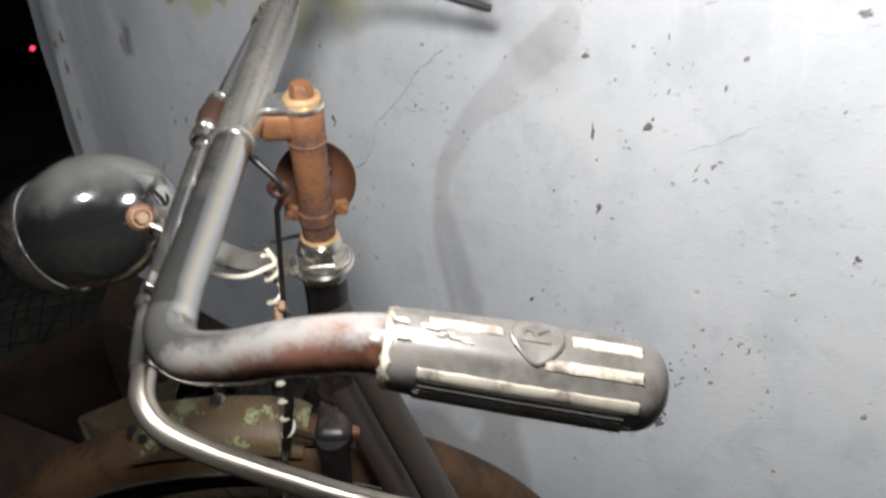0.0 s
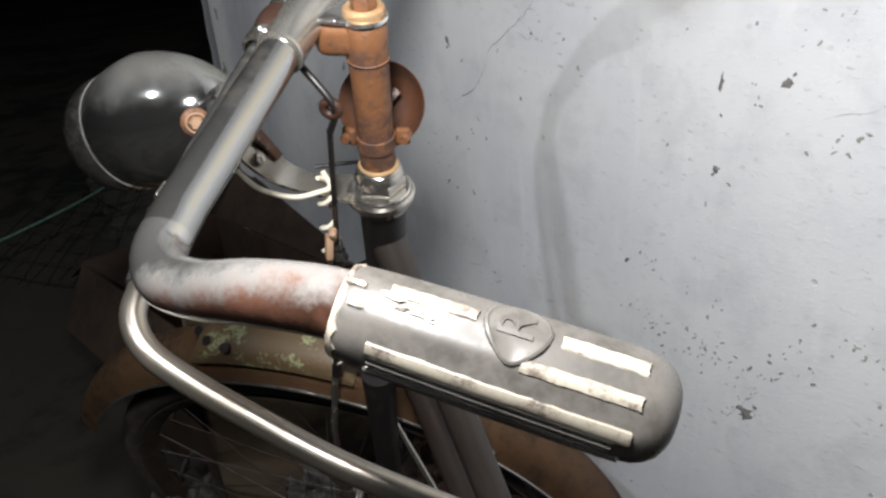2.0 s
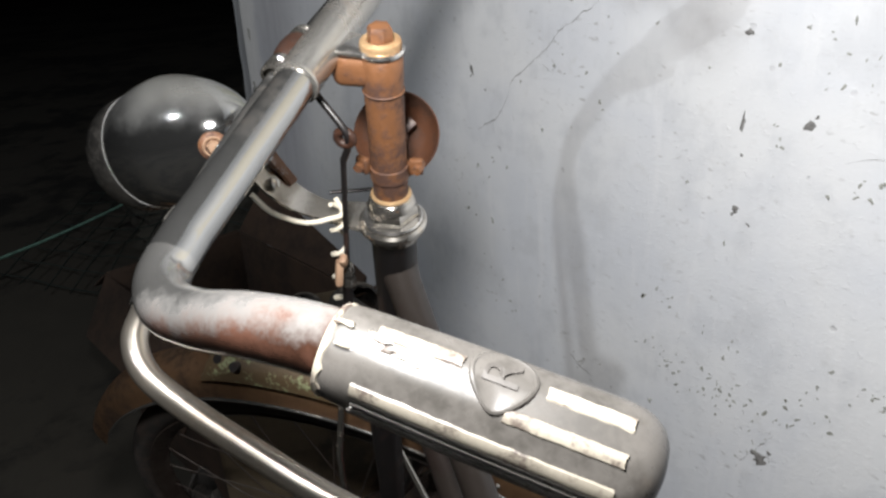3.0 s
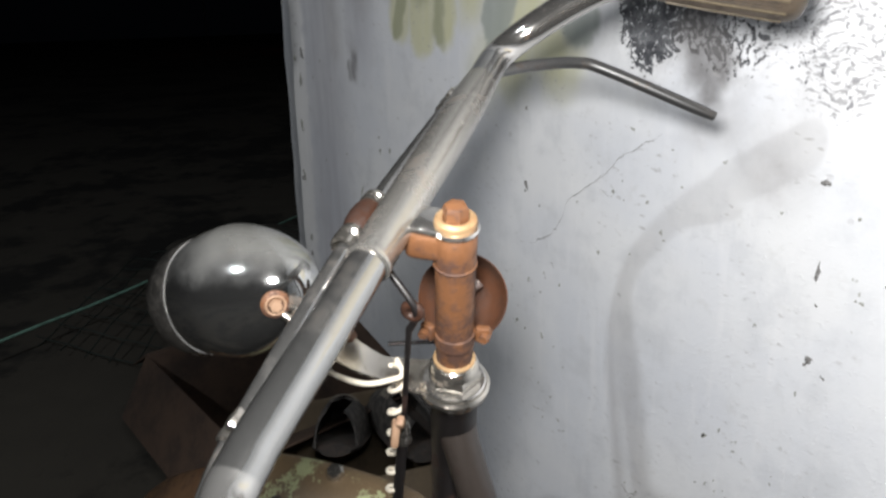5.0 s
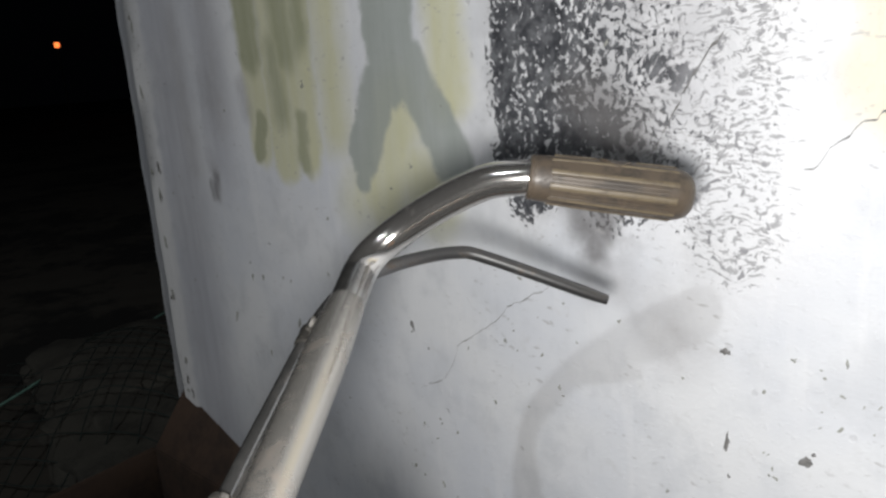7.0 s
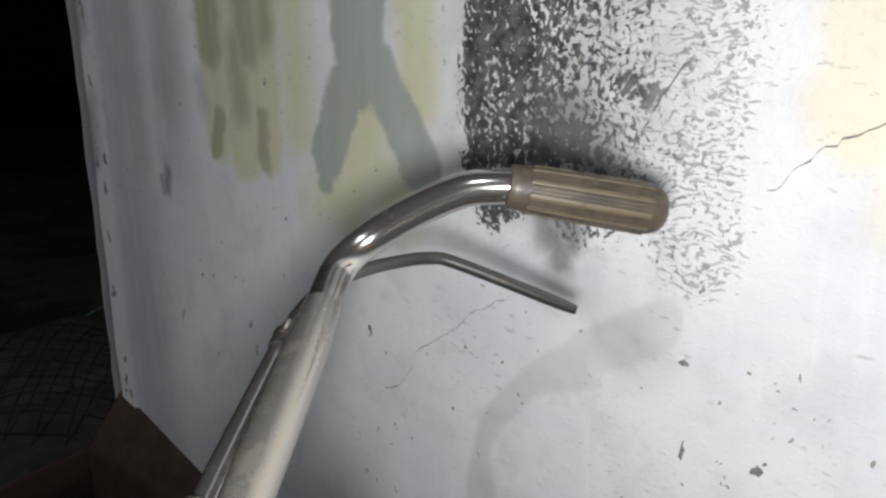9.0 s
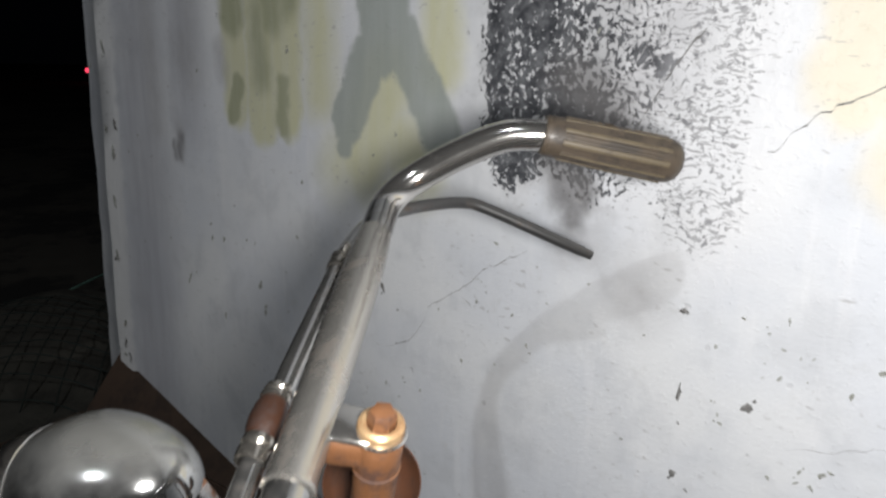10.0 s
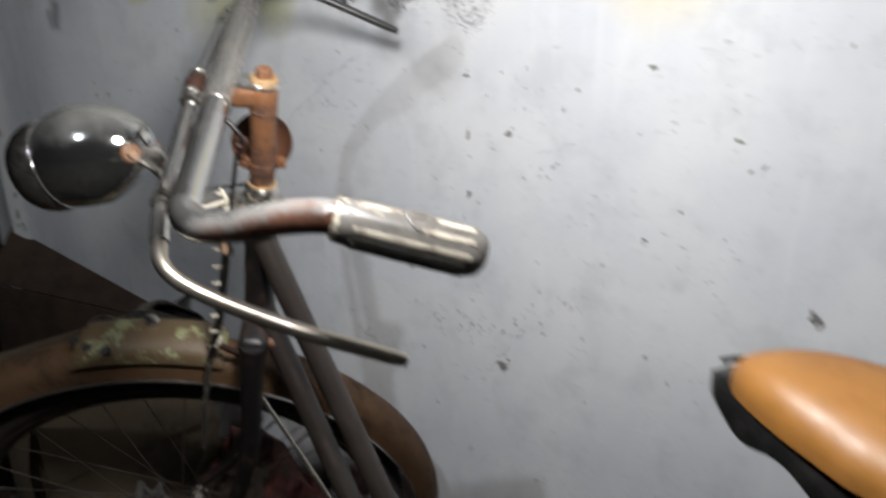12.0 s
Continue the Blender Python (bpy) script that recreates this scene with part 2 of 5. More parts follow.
def wall_paint():
    """Pale distemper with old brushed letters in yellow-green and grey, a flaked dark patch and a peach corner."""
    m, nt, p = nodes_of("distemper")
    co = coords(nt)
    warp = nt.nodes.new("ShaderNodeTexNoise")
    warp.inputs["Scale"].default_value, warp.inputs["Detail"].default_value = 26.0, 5.0
    link(nt, co, warp.inputs["Vector"])
    off = nt.nodes.new("ShaderNodeVectorMath")
    off.operation = "MULTIPLY_ADD"
    link(nt, warp.outputs["Color"], off.inputs[0])
    off.inputs[1].default_value, off.inputs[2].default_value = (0.03, 0.0, 0.03), (-0.015, 0.0, -0.015)
    add = nt.nodes.new("ShaderNodeVectorMath")
    link(nt, co, add.inputs[0])
    link(nt, off.outputs[0], add.inputs[1])
    keep = nt.nodes.new("ShaderNodeVectorMath")
    keep.operation = "MULTIPLY"
    link(nt, add.outputs[0], keep.inputs[0])
    keep.inputs[1].default_value = (1.0, 0.0, 1.0)
    flat = keep.outputs[0]
    streak_map = nt.nodes.new("ShaderNodeMapping")
    streak_map.inputs["Scale"].default_value = (1.0, 1.0, 0.12)
    link(nt, co, streak_map.inputs["Vector"])
    streak = noise_node(nt, streak_map.outputs[0], 45, 4, 0.6)
    cloud = noise_node(nt, co, 4.0, 4, 0.55)
    grain = noise_node(nt, co, 260, 3, 0.6)
    mid = noise_node(nt, co, 38, 5, 0.65)
    col = mix(nt, ramp(nt, cloud, 0.35, 0.65), (0.61, 0.63, 0.668), (0.69, 0.70, 0.712))
    col = mix(nt, math_node(nt, "MULTIPLY", ramp(nt, mid, 0.56, 0.75), 0.35), col, (0.50, 0.50, 0.49))
    blotch = noise_node(nt, co, 13, 5, 0.6)
    col = mix(nt, math_node(nt, "MULTIPLY", ramp(nt, blotch, 0.48, 0.68), 0.55), col, (0.52, 0.535, 0.56))
    col = mix(nt, math_node(nt, "MULTIPLY", ramp(nt, streak, 0.52, 0.72), 0.25), col, (0.78, 0.78, 0.79))
    arris = strokes(nt, flat, [((-1.284, -0.1), (-1.172, 2.4), 0.036, 0.008)])
    col = mix(nt, math_node(nt, "MULTIPLY", arris, 0.85), col, (0.82, 0.82, 0.81))
    # streaky darkening put into the colour as shade towards the free end
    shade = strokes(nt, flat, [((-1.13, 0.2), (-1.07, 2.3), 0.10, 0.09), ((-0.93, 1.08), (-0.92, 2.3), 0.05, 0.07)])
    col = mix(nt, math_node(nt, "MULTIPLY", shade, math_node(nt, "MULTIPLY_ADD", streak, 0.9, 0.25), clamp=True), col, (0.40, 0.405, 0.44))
    # yellow-green wash
    yel = strokes(nt, flat, [((-0.77, 1.5), (-0.76, 1.10), 0.035, 0.012), ((-0.70, 1.5), (-0.69, 1.085), 0.04, 0.012), ((-0.62, 1.5), (-0.63, 1.10), 0.04, 0.012), ((-0.56, 1.5), (-0.55, 1.13), 0.033, 0.035), ((-0.42, 1.15), (-0.46, 1.05), 0.05, 0.03), ((-0.50, 1.06), (-0.515, 1.03), 0.025, 0.055), ((-0.335, 1.5), (-0.325, 1.17), 0.03, 0.02), ((-0.39, 1.08), (-0.36, 1.05), 0.04, 0.03)])
    col = mix(nt, math_node(nt, "MULTIPLY", yel, math_node(nt, "MULTIPLY_ADD", streak, 0.7, 0.45), clamp=True), col, (0.56, 0.555, 0.36))
    olive = strokes(nt, flat, [((-0.775, 1.5), (-0.765, 1.24), 0.035, 0.015), ((-0.70, 1.5), (-0.66, 1.235), 0.03, 0.02), ((-0.62, 1.5), (-0.62, 1.25), 0.025, 0.02), ((-0.757, 1.135), (-0.772, 1.085), 0.016, 0.006), ((-0.636, 1.14), (-0.638, 1.075), 0.015, 0.008), ((-0.70, 1.24), (-0.69, 1.15), 0.02, 0.02)])
    col = mix(nt, math_node(nt, "MULTIPLY", olive, math_node(nt, "MULTIPLY_ADD", streak, 0.6, 0.45), clamp=True), col, (0.30, 0.315, 0.215))
    grey = strokes(nt, flat, [((-0.46, 1.55), (-0.42, 1.20), 0.045, 0.006), ((-0.36, 1.5), (-0.42, 1.22), 0.035, 0.006), ((-0.445, 1.19), (-0.492, 1.10), 0.032, 0.006), ((-0.492, 1.10), (-0.50, 1.065), 0.015, 0.006), ((-0.395, 1.205), (-0.322, 1.098), 0.032, 0.006)])
    col = mix(nt, math_node(nt, "MULTIPLY", grey, math_node(nt, "MULTIPLY_ADD", streak, 0.4, 0.68), clamp=True), col, (0.32, 0.35, 0.328))
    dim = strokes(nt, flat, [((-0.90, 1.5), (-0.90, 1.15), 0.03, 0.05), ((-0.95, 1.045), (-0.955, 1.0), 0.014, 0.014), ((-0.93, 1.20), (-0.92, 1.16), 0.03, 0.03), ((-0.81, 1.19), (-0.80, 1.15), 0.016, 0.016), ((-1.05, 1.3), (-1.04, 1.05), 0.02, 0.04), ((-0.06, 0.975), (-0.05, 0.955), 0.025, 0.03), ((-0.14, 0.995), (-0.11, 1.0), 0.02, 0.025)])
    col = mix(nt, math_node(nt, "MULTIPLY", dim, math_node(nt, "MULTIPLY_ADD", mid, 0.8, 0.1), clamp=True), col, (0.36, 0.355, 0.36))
    scuff = strokes(nt, flat, [((-0.950, 1.036), (-0.958, 1.004), 0.010, 0.010), ((-0.975, 1.018), (-0.972, 0.995), 0.006, 0.008)])
    col = mix(nt, math_node(nt, "MULTIPLY", scuff, math_node(nt, "MULTIPLY_ADD", mid, 1.0, 0.15), clamp=True), col, (0.17, 0.165, 0.17))
    peach = strokes(nt, flat, [((0.10, 1.5), (0.105, 1.17), 0.035, 0.012), ((0.16, 1.5), (0.17, 1.12), 0.05, 0.02), ((0.24, 1.5), (0.25, 1.10), 0.06, 0.04)])
    col = mix(nt, math_node(nt, "MULTIPLY", peach, math_node(nt, "MULTIPLY_ADD", cloud, 0.8, 0.4), clamp=True), col, (0.70, 0.635, 0.48))
    # flaked dark paint: solid in the middle, breaking into flecks outwards
    body = strokes(nt, flat, [((-0.212, 1.8), (-0.212, 1.10), 0.058, 0.026), ((-0.12, 1.8), (-0.11, 1.12), 0.090, 0.035), ((-0.01, 1.8), (-0.005, 1.06), 0.065, 0.045), ((-0.03, 1.065), (0.005, 1.04), 0.045, 0.04), ((-0.235, 1.09), (-0.22, 1.06), 0.03, 0.03)])
    patch = strokes(nt, flat, [((-0.236, 1.8), (-0.238, 1.10), 0.028, 0.024), ((-0.187, 1.8), (-0.184, 1.17), 0.016, 0.014), ((-0.16, 1.135), (-0.125, 1.14), 0.032, 0.02), ((-0.208, 1.8), (-0.205, 1.24), 0.03, 0.02), ((-0.08, 1.19), (-0.05, 1.18), 0.016, 0.02), ((-0.135, 1.8), (-0.135, 1.25), 0.02, 0.03)])
    sep = nt.nodes.new("ShaderNodeSeparateXYZ")
    link(nt, co, sep.inputs[0])
    fade = nt.nodes.new("ShaderNodeMapRange")
    for k, v in (("From Min", -0.20), ("From Max", -0.02), ("To Min", 0.58), ("To Max", 0.40)):
        fade.inputs[k].default_value = v
    link(nt, sep.outputs[0], fade.inputs["Value"])
    sway = math_node(nt, "MULTIPLY", math_node(nt, "SUBTRACT", noise_node(nt, co, 16, 3, 0.6), 0.5), 0.22)
    drift = math_node(nt, "MULTIPLY_ADD", math_node(nt, "SUBTRACT", mid, 0.5), 0.12, sep.outputs[0])
    across = ramp(nt, drift, -0.10, 0.03)
    fields = []
    for squeeze, turn, scale in (((1.05, 1.0, 0.8), 0.35, 170), ((0.45, 1.0, 1.4), -0.15, 210)):
        fleck_map = nt.nodes.new("ShaderNodeMapping")
        fleck_map.inputs["Scale"].default_value, fleck_map.inputs["Rotation"].default_value = squeeze, (0.0, turn, 0.0)
        link(nt, add.outputs[0], fleck_map.inputs["Vector"])
        fields.append(noise_node(nt, fleck_map.outputs[0], scale, 4, 0.6))
    fl = fields[0]
    core = body
    flecks = patch
    level = math_node(nt, "MULTIPLY", body, math_node(nt, "ADD", fade.outputs[0], sway))
    level = math_node(nt, "MAXIMUM", level, math_node(nt, "MULTIPLY", patch, math_node(nt, "ADD", 0.615, sway)))
    dark = ramp(nt, math_node(nt, "SUBTRACT", level, fl), -0.025, 0.025)
    ripple = math_node(nt, "MULTIPLY", math_node(nt, "MULTIPLY", body, ramp(nt, drift, -0.17, -0.07)), math_node(nt, "MULTIPLY_ADD", sway, 0.6, 0.460))
    ripples = ramp(nt, math_node(nt, "SUBTRACT", ripple, fields[1]), -0.03, 0.03)
    col = mix(nt, math_node(nt, "MULTIPLY", math_node(nt, "MAXIMUM", core, flecks), 0.5), col, (0.76, 0.76, 0.77))
    wash = math_node(nt, "MULTIPLY", math_node(nt, "MULTIPLY", body, math_node(nt, "SUBTRACT", 1.0, across)), ramp(nt, noise_node(nt, co, 22, 4, 0.6), 0.42, 0.60))
    col = mix(nt, math_node(nt, "MULTIPLY", wash, 0.5), col, (0.36, 0.365, 0.375))
    haze = strokes(nt, flat, [((-0.06, 1.8), (-0.07, 1.19), 0.045, 0.045)])
    col = mix(nt, math_node(nt, "MULTIPLY", haze, math_node(nt, "MULTIPLY_ADD", mid, 1.2, -0.2), clamp=True), col, (0.40, 0.395, 0.41))
    paint = mix(nt, ramp(nt, noise_node(nt, co, 55, 4, 0.7), 0.35, 0.70), (0.042, 0.044, 0.050), (0.17, 0.175, 0.185))
    col = mix(nt, math_node(nt, "MULTIPLY", ripples, 0.80), col, (0.30, 0.30, 0.31))
    col = mix(nt, dark, col, mix(nt, across, paint, (0.33, 0.33, 0.345)))
    # soft dark marks in and below the flaked patch
    dark_marks = strokes(nt, flat, [((-0.150, 1.085), (-0.138, 1.055), 0.030, 0.014), ((-0.137, 1.05), (-0.134, 1.02), 0.015, 0.012), ((-0.14, 1.16), (-0.10, 1.13), 0.03, 0.03)])
    col = mix(nt, math_node(nt, "MULTIPLY", dark_marks, math_node(nt, "MULTIPLY_ADD", mid, 0.6, 0.45), clamp=True), col, (0.13, 0.125, 0.125))
    # small pits
    pit = nt.nodes.new("ShaderNodeTexVoronoi")
    pit.inputs["Scale"].default_value = 42.0
    link(nt, add.outputs[0], pit.inputs["Vector"])
    sel = nt.nodes.new("ShaderNodeSeparateColor")
    link(nt, pit.outputs["Color"], sel.inputs[0])
    pits = math_node(nt, "MULTIPLY", ramp(nt, pit.outputs["Distance"], 0.17, 0.10), ramp(nt, sel.outputs[0], 0.88, 0.92))
    pits = math_node(nt, "MULTIPLY", pits, ramp(nt, cloud, 0.42, 0.55))
    col = mix(nt, math_node(nt, "MULTIPLY", pits, 0.30), col, (0.30, 0.295, 0.29))
    dab_map = nt.nodes.new("ShaderNodeMapping")
    dab_map.inputs["Scale"].default_value, dab_map.inputs["Rotation"].default_value = (1.0, 1.0, 2.4), (0.0, 0.5, 0.0)
    link(nt, co, dab_map.inputs["Vector"])
    dabs = math_node(nt, "MULTIPLY", ramp(nt, noise_node(nt, dab_map.outputs[0], 62, 3, 0.6), 0.60, 0.69), ramp(nt, noise_node(nt, co, 7, 3, 0.6), 0.46, 0.58))
    col = mix(nt, math_node(nt, "MULTIPLY", dabs, 0.55), col, (0.36, 0.355, 0.35))
    link(nt, col, p.inputs["Base Color"])
    link(nt, math_node(nt, "MULTIPLY_ADD", body, -0.20, 0.52), p.inputs["Roughness"])
    p.inputs["Specular IOR Level"].default_value = 0.28
    h = math_node(nt, "ADD", math_node(nt, "MULTIPLY", grain, 0.34), math_node(nt, "MULTIPLY", mid, 0.8))
    nub = noise_node(nt, co, 120, 5, 0.7)
    h = math_node(nt, "ADD", h, math_node(nt, "MULTIPLY", ramp(nt, nub, 0.52, 0.74), 0.35))
    h = math_node(nt, "ADD", h, math_node(nt, "MULTIPLY", dark, 0.6))
    h = math_node(nt, "SUBTRACT", h, math_node(nt, "MULTIPLY", pits, 1.0))
    h = math_node(nt, "ADD", h, math_node(nt, "MULTIPLY", math_node(nt, "MULTIPLY", noise_node(nt, co, 95, 3, 0.5), math_node(nt, "MAXIMUM", core, flecks)), 1.4))
    bump(nt, p, h, 0.55, 0.0016)
    return m


WALL = wall_paint()


# ---- mesh helpers ----
def mesh_of(name, bm, material, smooth=True):
    me = bpy.data.meshes.new(name)
    bmesh.ops.recalc_face_normals(bm, faces=bm.faces)
    bm.to_mesh(me)
    bm.free()
    me.materials.append(material)
    if smooth:
        for f in me.polygons:
            f.use_smooth = True
        me.set_sharp_from_angle(angle=radians(38))
    return me


def part(name, bm, material, parent=None, label="", smooth=True):
    ob = new(name, mesh_of(name, bm, material, smooth))
    if parent is not None:
        ob.parent = parent
        ob.matrix_parent_inverse = parent.matrix_world.inverted() if parent.parent is None else Matrix()
    if label:
        tagged(ob, label)
    return ob


def thing(name, place, label, category, group=""):
    ob = new(name)
    ob.empty_display_size = 0.05
    ob.location = place
    bpy.context.view_layer.update()
    return tagged(ob, label, category, group)


def smooth_line(pts, n=8):
    """A Catmull-Rom line through the points."""
    pts = [Vector(p) for p in pts]
    ext = [2 * pts[0] - pts[1], *pts, 2 * pts[-1] - pts[-2]]
    out = []
    for i in range(1, len(ext) - 2):
        p0, p1, p2, p3 = ext[i - 1 : i + 3]
        for k in range(n):
            t = k / n
            out.append(0.5 * (2 * p1 + (p2 - p0) * t + (2 * p0 - 5 * p1 + 4 * p2 - p3) * t**2 + (3 * p1 - p0 - 3 * p2 + p3) * t**3))
    return [*out, pts[-1]]


def tube(bm, pts, r, seg=14, cap=True, squash=1.0):
    """A round bar along the points; r may be a list with one radius a point."""
    pts = [Vector(p) for p in pts]
    rs = r if isinstance(r, (list, tuple)) else [r] * len(pts)
    tangent = (pts[1] - pts[0]).normalized()
    side = tangent.orthogonal().normalized()
    rings = []
    for i, p in enumerate(pts):
        t = (pts[min(i + 1, len(pts) - 1)] - pts[max(i - 1, 0)]).normalized()
        side = (side - t * side.dot(t)).normalized()
        up = t.cross(side)
        rings.append([bm.verts.new(p + rs[i] * (math.cos(2 * math.pi * k / seg) * side + squash * math.sin(2 * math.pi * k / seg) * up)) for k in range(seg)])
    for a, b in zip(rings, rings[1:]):
        for k in range(seg):
            bm.faces.new((a[k], a[(k + 1) % seg], b[(k + 1) % seg], b[k]))
    if cap:
        bm.faces.new(rings[0][::-1])
        bm.faces.new(rings[-1])
    return bm


def lathe(bm, profile, origin, axis, seg=32, flute=0.0, flutes=0):
    """Turns (radius, height) pairs round the axis through origin."""
    axis = Vector(axis).normalized()
    side = axis.orthogonal().normalized()
    up = axis.cross(side)
    rings = []
    for r, h in profile:
        c = Vector(origin) + axis * h
        if r < 1e-6:
            rings.append([bm.verts.new(c)])
        else:
            rings.append([bm.verts.new(c + r * (1 + flute * math.cos(flutes * 2 * math.pi * k / seg)) * (math.cos(2 * math.pi * k / seg) * side + math.sin(2 * math.pi * k / seg) * up)) for k in range(seg)])
    for a, b in zip(rings, rings[1:]):
        if len(a) == 1 and len(b) == 1:
            continue
        for k in range(seg):
            q = [a[0]] if len(a) == 1 else [a[k], a[(k + 1) % seg]]
            q += [b[0]] if len(b) == 1 else [b[(k + 1) % seg], b[k]]
            bm.faces.new(q)
    return bm


def block(bm, m, size, bevel=0.0, seg=2):
    made = bmesh.ops.create_cube(bm, size=1.0, matrix=m @ Matrix.Diagonal((*size, 1)))
    if bevel:
        edges = list({e for v in made["verts"] for e in v.link_edges})
        bmesh.ops.bevel(bm, geom=edges, offset=bevel, segments=seg, profile=0.5, affect="EDGES")
    return bm


def basis(x, y, z, origin=(0, 0, 0)):
    m = Matrix((x, y, z)).transposed().to_4x4()
    m.translation = origin
    return m


# ---- the setting ----
def grid_sheet(x0, x1, y0, y1, nx, ny, height):
    bm = bmesh.new()
    vs = [[bm.verts.new((x0 + (x1 - x0) * i / nx, y0 + (y1 - y0) * j / ny, 0)) for i in range(nx + 1)] for j in range(ny + 1)]
    for row in vs:
        for v in row:
            v.co.z = height(v.co.x, v.co.y)
    for j in range(ny):
        for i in range(nx):
            bm.faces.new((vs[j][i], vs[j][i + 1], vs[j + 1][i + 1], vs[j + 1][i]))
    return bm


GROUND = -0.025
ground = part("ground", grid_sheet(-60, 60, -60, 60, 120, 120, lambda x, y: GROUND), EARTH)
tagged(ground, "dark bare earth ground with scattered dirt", "ground", kind="structure")

WALL_TOP = 2.3


def wall_body():
    """The wall as an upright prism; its free end has a worn plaster arris and a slanting return."""
    outline = [(-1.398, 0.060), (-1.394, 0.022), (-1.282, 0.002), (-1.272, -0.006), (-1.212, -0.005), (-1.194, 0.0), (4.0, 0.0), (4.0, 0.23), (-1.398, 0.23)]
    bm = bmesh.new()
    n = 46
    rows = []
    for k in range(n + 1):
        z = -0.05 + (WALL_TOP + 0.05) * k / n
        row = []
        for i, (x, y) in enumerate(outline):
            if i < 6 or i == 8:
                x += 0.045 * (z - 0.9)
            if i < 5:
                x += 0.006 * (noise.noise((x * 9, 3.1, z * 7)) + 0.6 * noise.noise((x * 30, 7.7, z * 24)))
                y += 0.003 * noise.noise((x * 20, 1.3, z * 22)) * (1 if i in (0, 1, 2) else 0.5)
            row.append(bm.verts.new((x, y, z)))
        rows.append(row)
    m = len(outline)
    for p, q in zip(rows, rows[1:]):
        for i in range(m):
            bm.faces.new((p[i], p[(i + 1) % m], q[(i + 1) % m], q[i]))
    bm.faces.new(rows[-1])
    bm.faces.new(rows[0][::-1])
    return bm


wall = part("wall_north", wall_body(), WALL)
tagged(wall, "pale blue-grey distempered wall with chips and stains", "wall", kind="structure")

# ---- the bicycle ----
# steering frame: RIGHT across, AHEAD forwards, AXIS up along the head tube; the bar is tipped a little in it
AXIS = Vector((0.299, -0.167, 0.939)).normalized()
AHEAD = Vector((-0.774, -0.618, 0.137))
AHEAD = (AHEAD - AXIS * AHEAD.dot(AXIS)).normalized()
RIGHT = AHEAD.cross(AXIS)
BOLT = Vector((0.0, -0.391, 1.0))
STEER = basis(RIGHT, AHEAD, AXIS, BOLT)
BAR = STEER @ pose(0, 0, 0, 0, -4.9, 0)
REAR = Vector((1.0, -0.11, 0.0)).normalized()


def at_steer(r, f, u):
    return STEER @ Vector((r, f, u))


def at_bar(r, f, u):
    return BAR @ Vector((r, f, u))


bicycle = thing("bicycle", (-0.246, -0.306, 0.0), "old rusty roadster bicycle with rod brakes standing beside the wall", "bicycle")

# handlebar: a straight middle, and two ends that sweep up and back
LEFT_END = [(-0.165, 0.037, -0.012), (-0.190, 0.034, -0.012), (-0.207, 0.020, -0.006), (-0.217, -0.004, 0.006), (-0.225, -0.034, 0.024), (-0.230, -0.062, 0.034), (-0.2335, -0.085, 0.036)]
RIGHT_END = [(0.165, 0.037, -0.012), (0.203, 0.035, -0.010), (0.224, 0.018, 0.002), (0.234, -0.012, 0.024), (0.239, -0.042, 0.042), (0.240, -0.065, 0.048), (0.241, -0.085, 0.050)]
left_line = smooth_line([at_bar(*p) for p in LEFT_END], 10)
right_line = smooth_line([at_bar(*p) for p in RIGHT_END], 10)
middle = left_line[6::-1] + [at_bar(-0.165 + 0.33 * k / 20, 0.037, -0.012) for k in range(1, 20)] + right_line[:8]
handlebar = part("handlebar", tube(bmesh.new(), middle, 0.0119, 28), GRIMED_CHROME, bicycle, "dull chrome swept-back handlebar with rust")
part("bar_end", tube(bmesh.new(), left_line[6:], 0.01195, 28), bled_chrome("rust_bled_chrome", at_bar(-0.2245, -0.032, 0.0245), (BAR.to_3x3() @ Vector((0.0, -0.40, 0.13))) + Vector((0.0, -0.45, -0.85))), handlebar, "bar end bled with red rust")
part("bar_end", tube(bmesh.new(), right_line[7:], 0.01195, 28), CHROME, handlebar, "bright chromed bar end")
bm = bmesh.new()
tube(bm, [at_bar(r, 0.037, -0.012) for r in (-0.044, -0.0435, -0.042, -0.040, -0.02, 0.02, 0.050, 0.080, 0.110, 0.132, 0.148, 0.160, 0.164)], [0.0120, 0.0137, 0.0141, 0.0134, 0.0133, 0.0134, 0.0137, 0.0140, 0.0141, 0.0138, 0.0130, 0.0123, 0.0119], 28)
part("sleeve", bm, DUSTY_CHROME, handlebar)


def strip(bm, a, axis, side, up, profile, ang, half, lift, worn_edge=0.0):
    """A raised rib along a turned body: follows the (height, radius) profile at an angle, half degrees to each side."""
    rows = []
    for i, (h, r) in enumerate(profile):
        row = []
        shrink = 1 - worn_edge * (0.5 + 0.9 * noise.noise((h * 420, ang * 0.7, 3.3)))
        shove = worn_edge * half * 0.5 * noise.noise((h * 300, ang * 0.9, 8.1))
        for w, l in ((-1, -0.0004), (-0.8, lift * 0.5), (-0.4, lift), (0.4, lift), (0.8, lift * 0.5), (1, -0.0004)):
            t = radians(ang + shove + w * half * shrink)
            hh = h + worn_edge * 0.006 * noise.noise((w * 2.2, ang, i * 5.1)) * (1 if i in (0, len(profile) - 1) else 0)
            row.append(bm.verts.new(a + axis * hh + (r + l) * (math.cos(t) * side + math.sin(t) * up)))
        rows.append(row)
    for p, q in zip(rows, rows[1:]):
        for k in range(5):
            bm.faces.new((p[k], p[k + 1], q[k + 1], q[k]))
    bm.faces.new(rows[0])
    bm.faces.new(rows[-1][::-1])


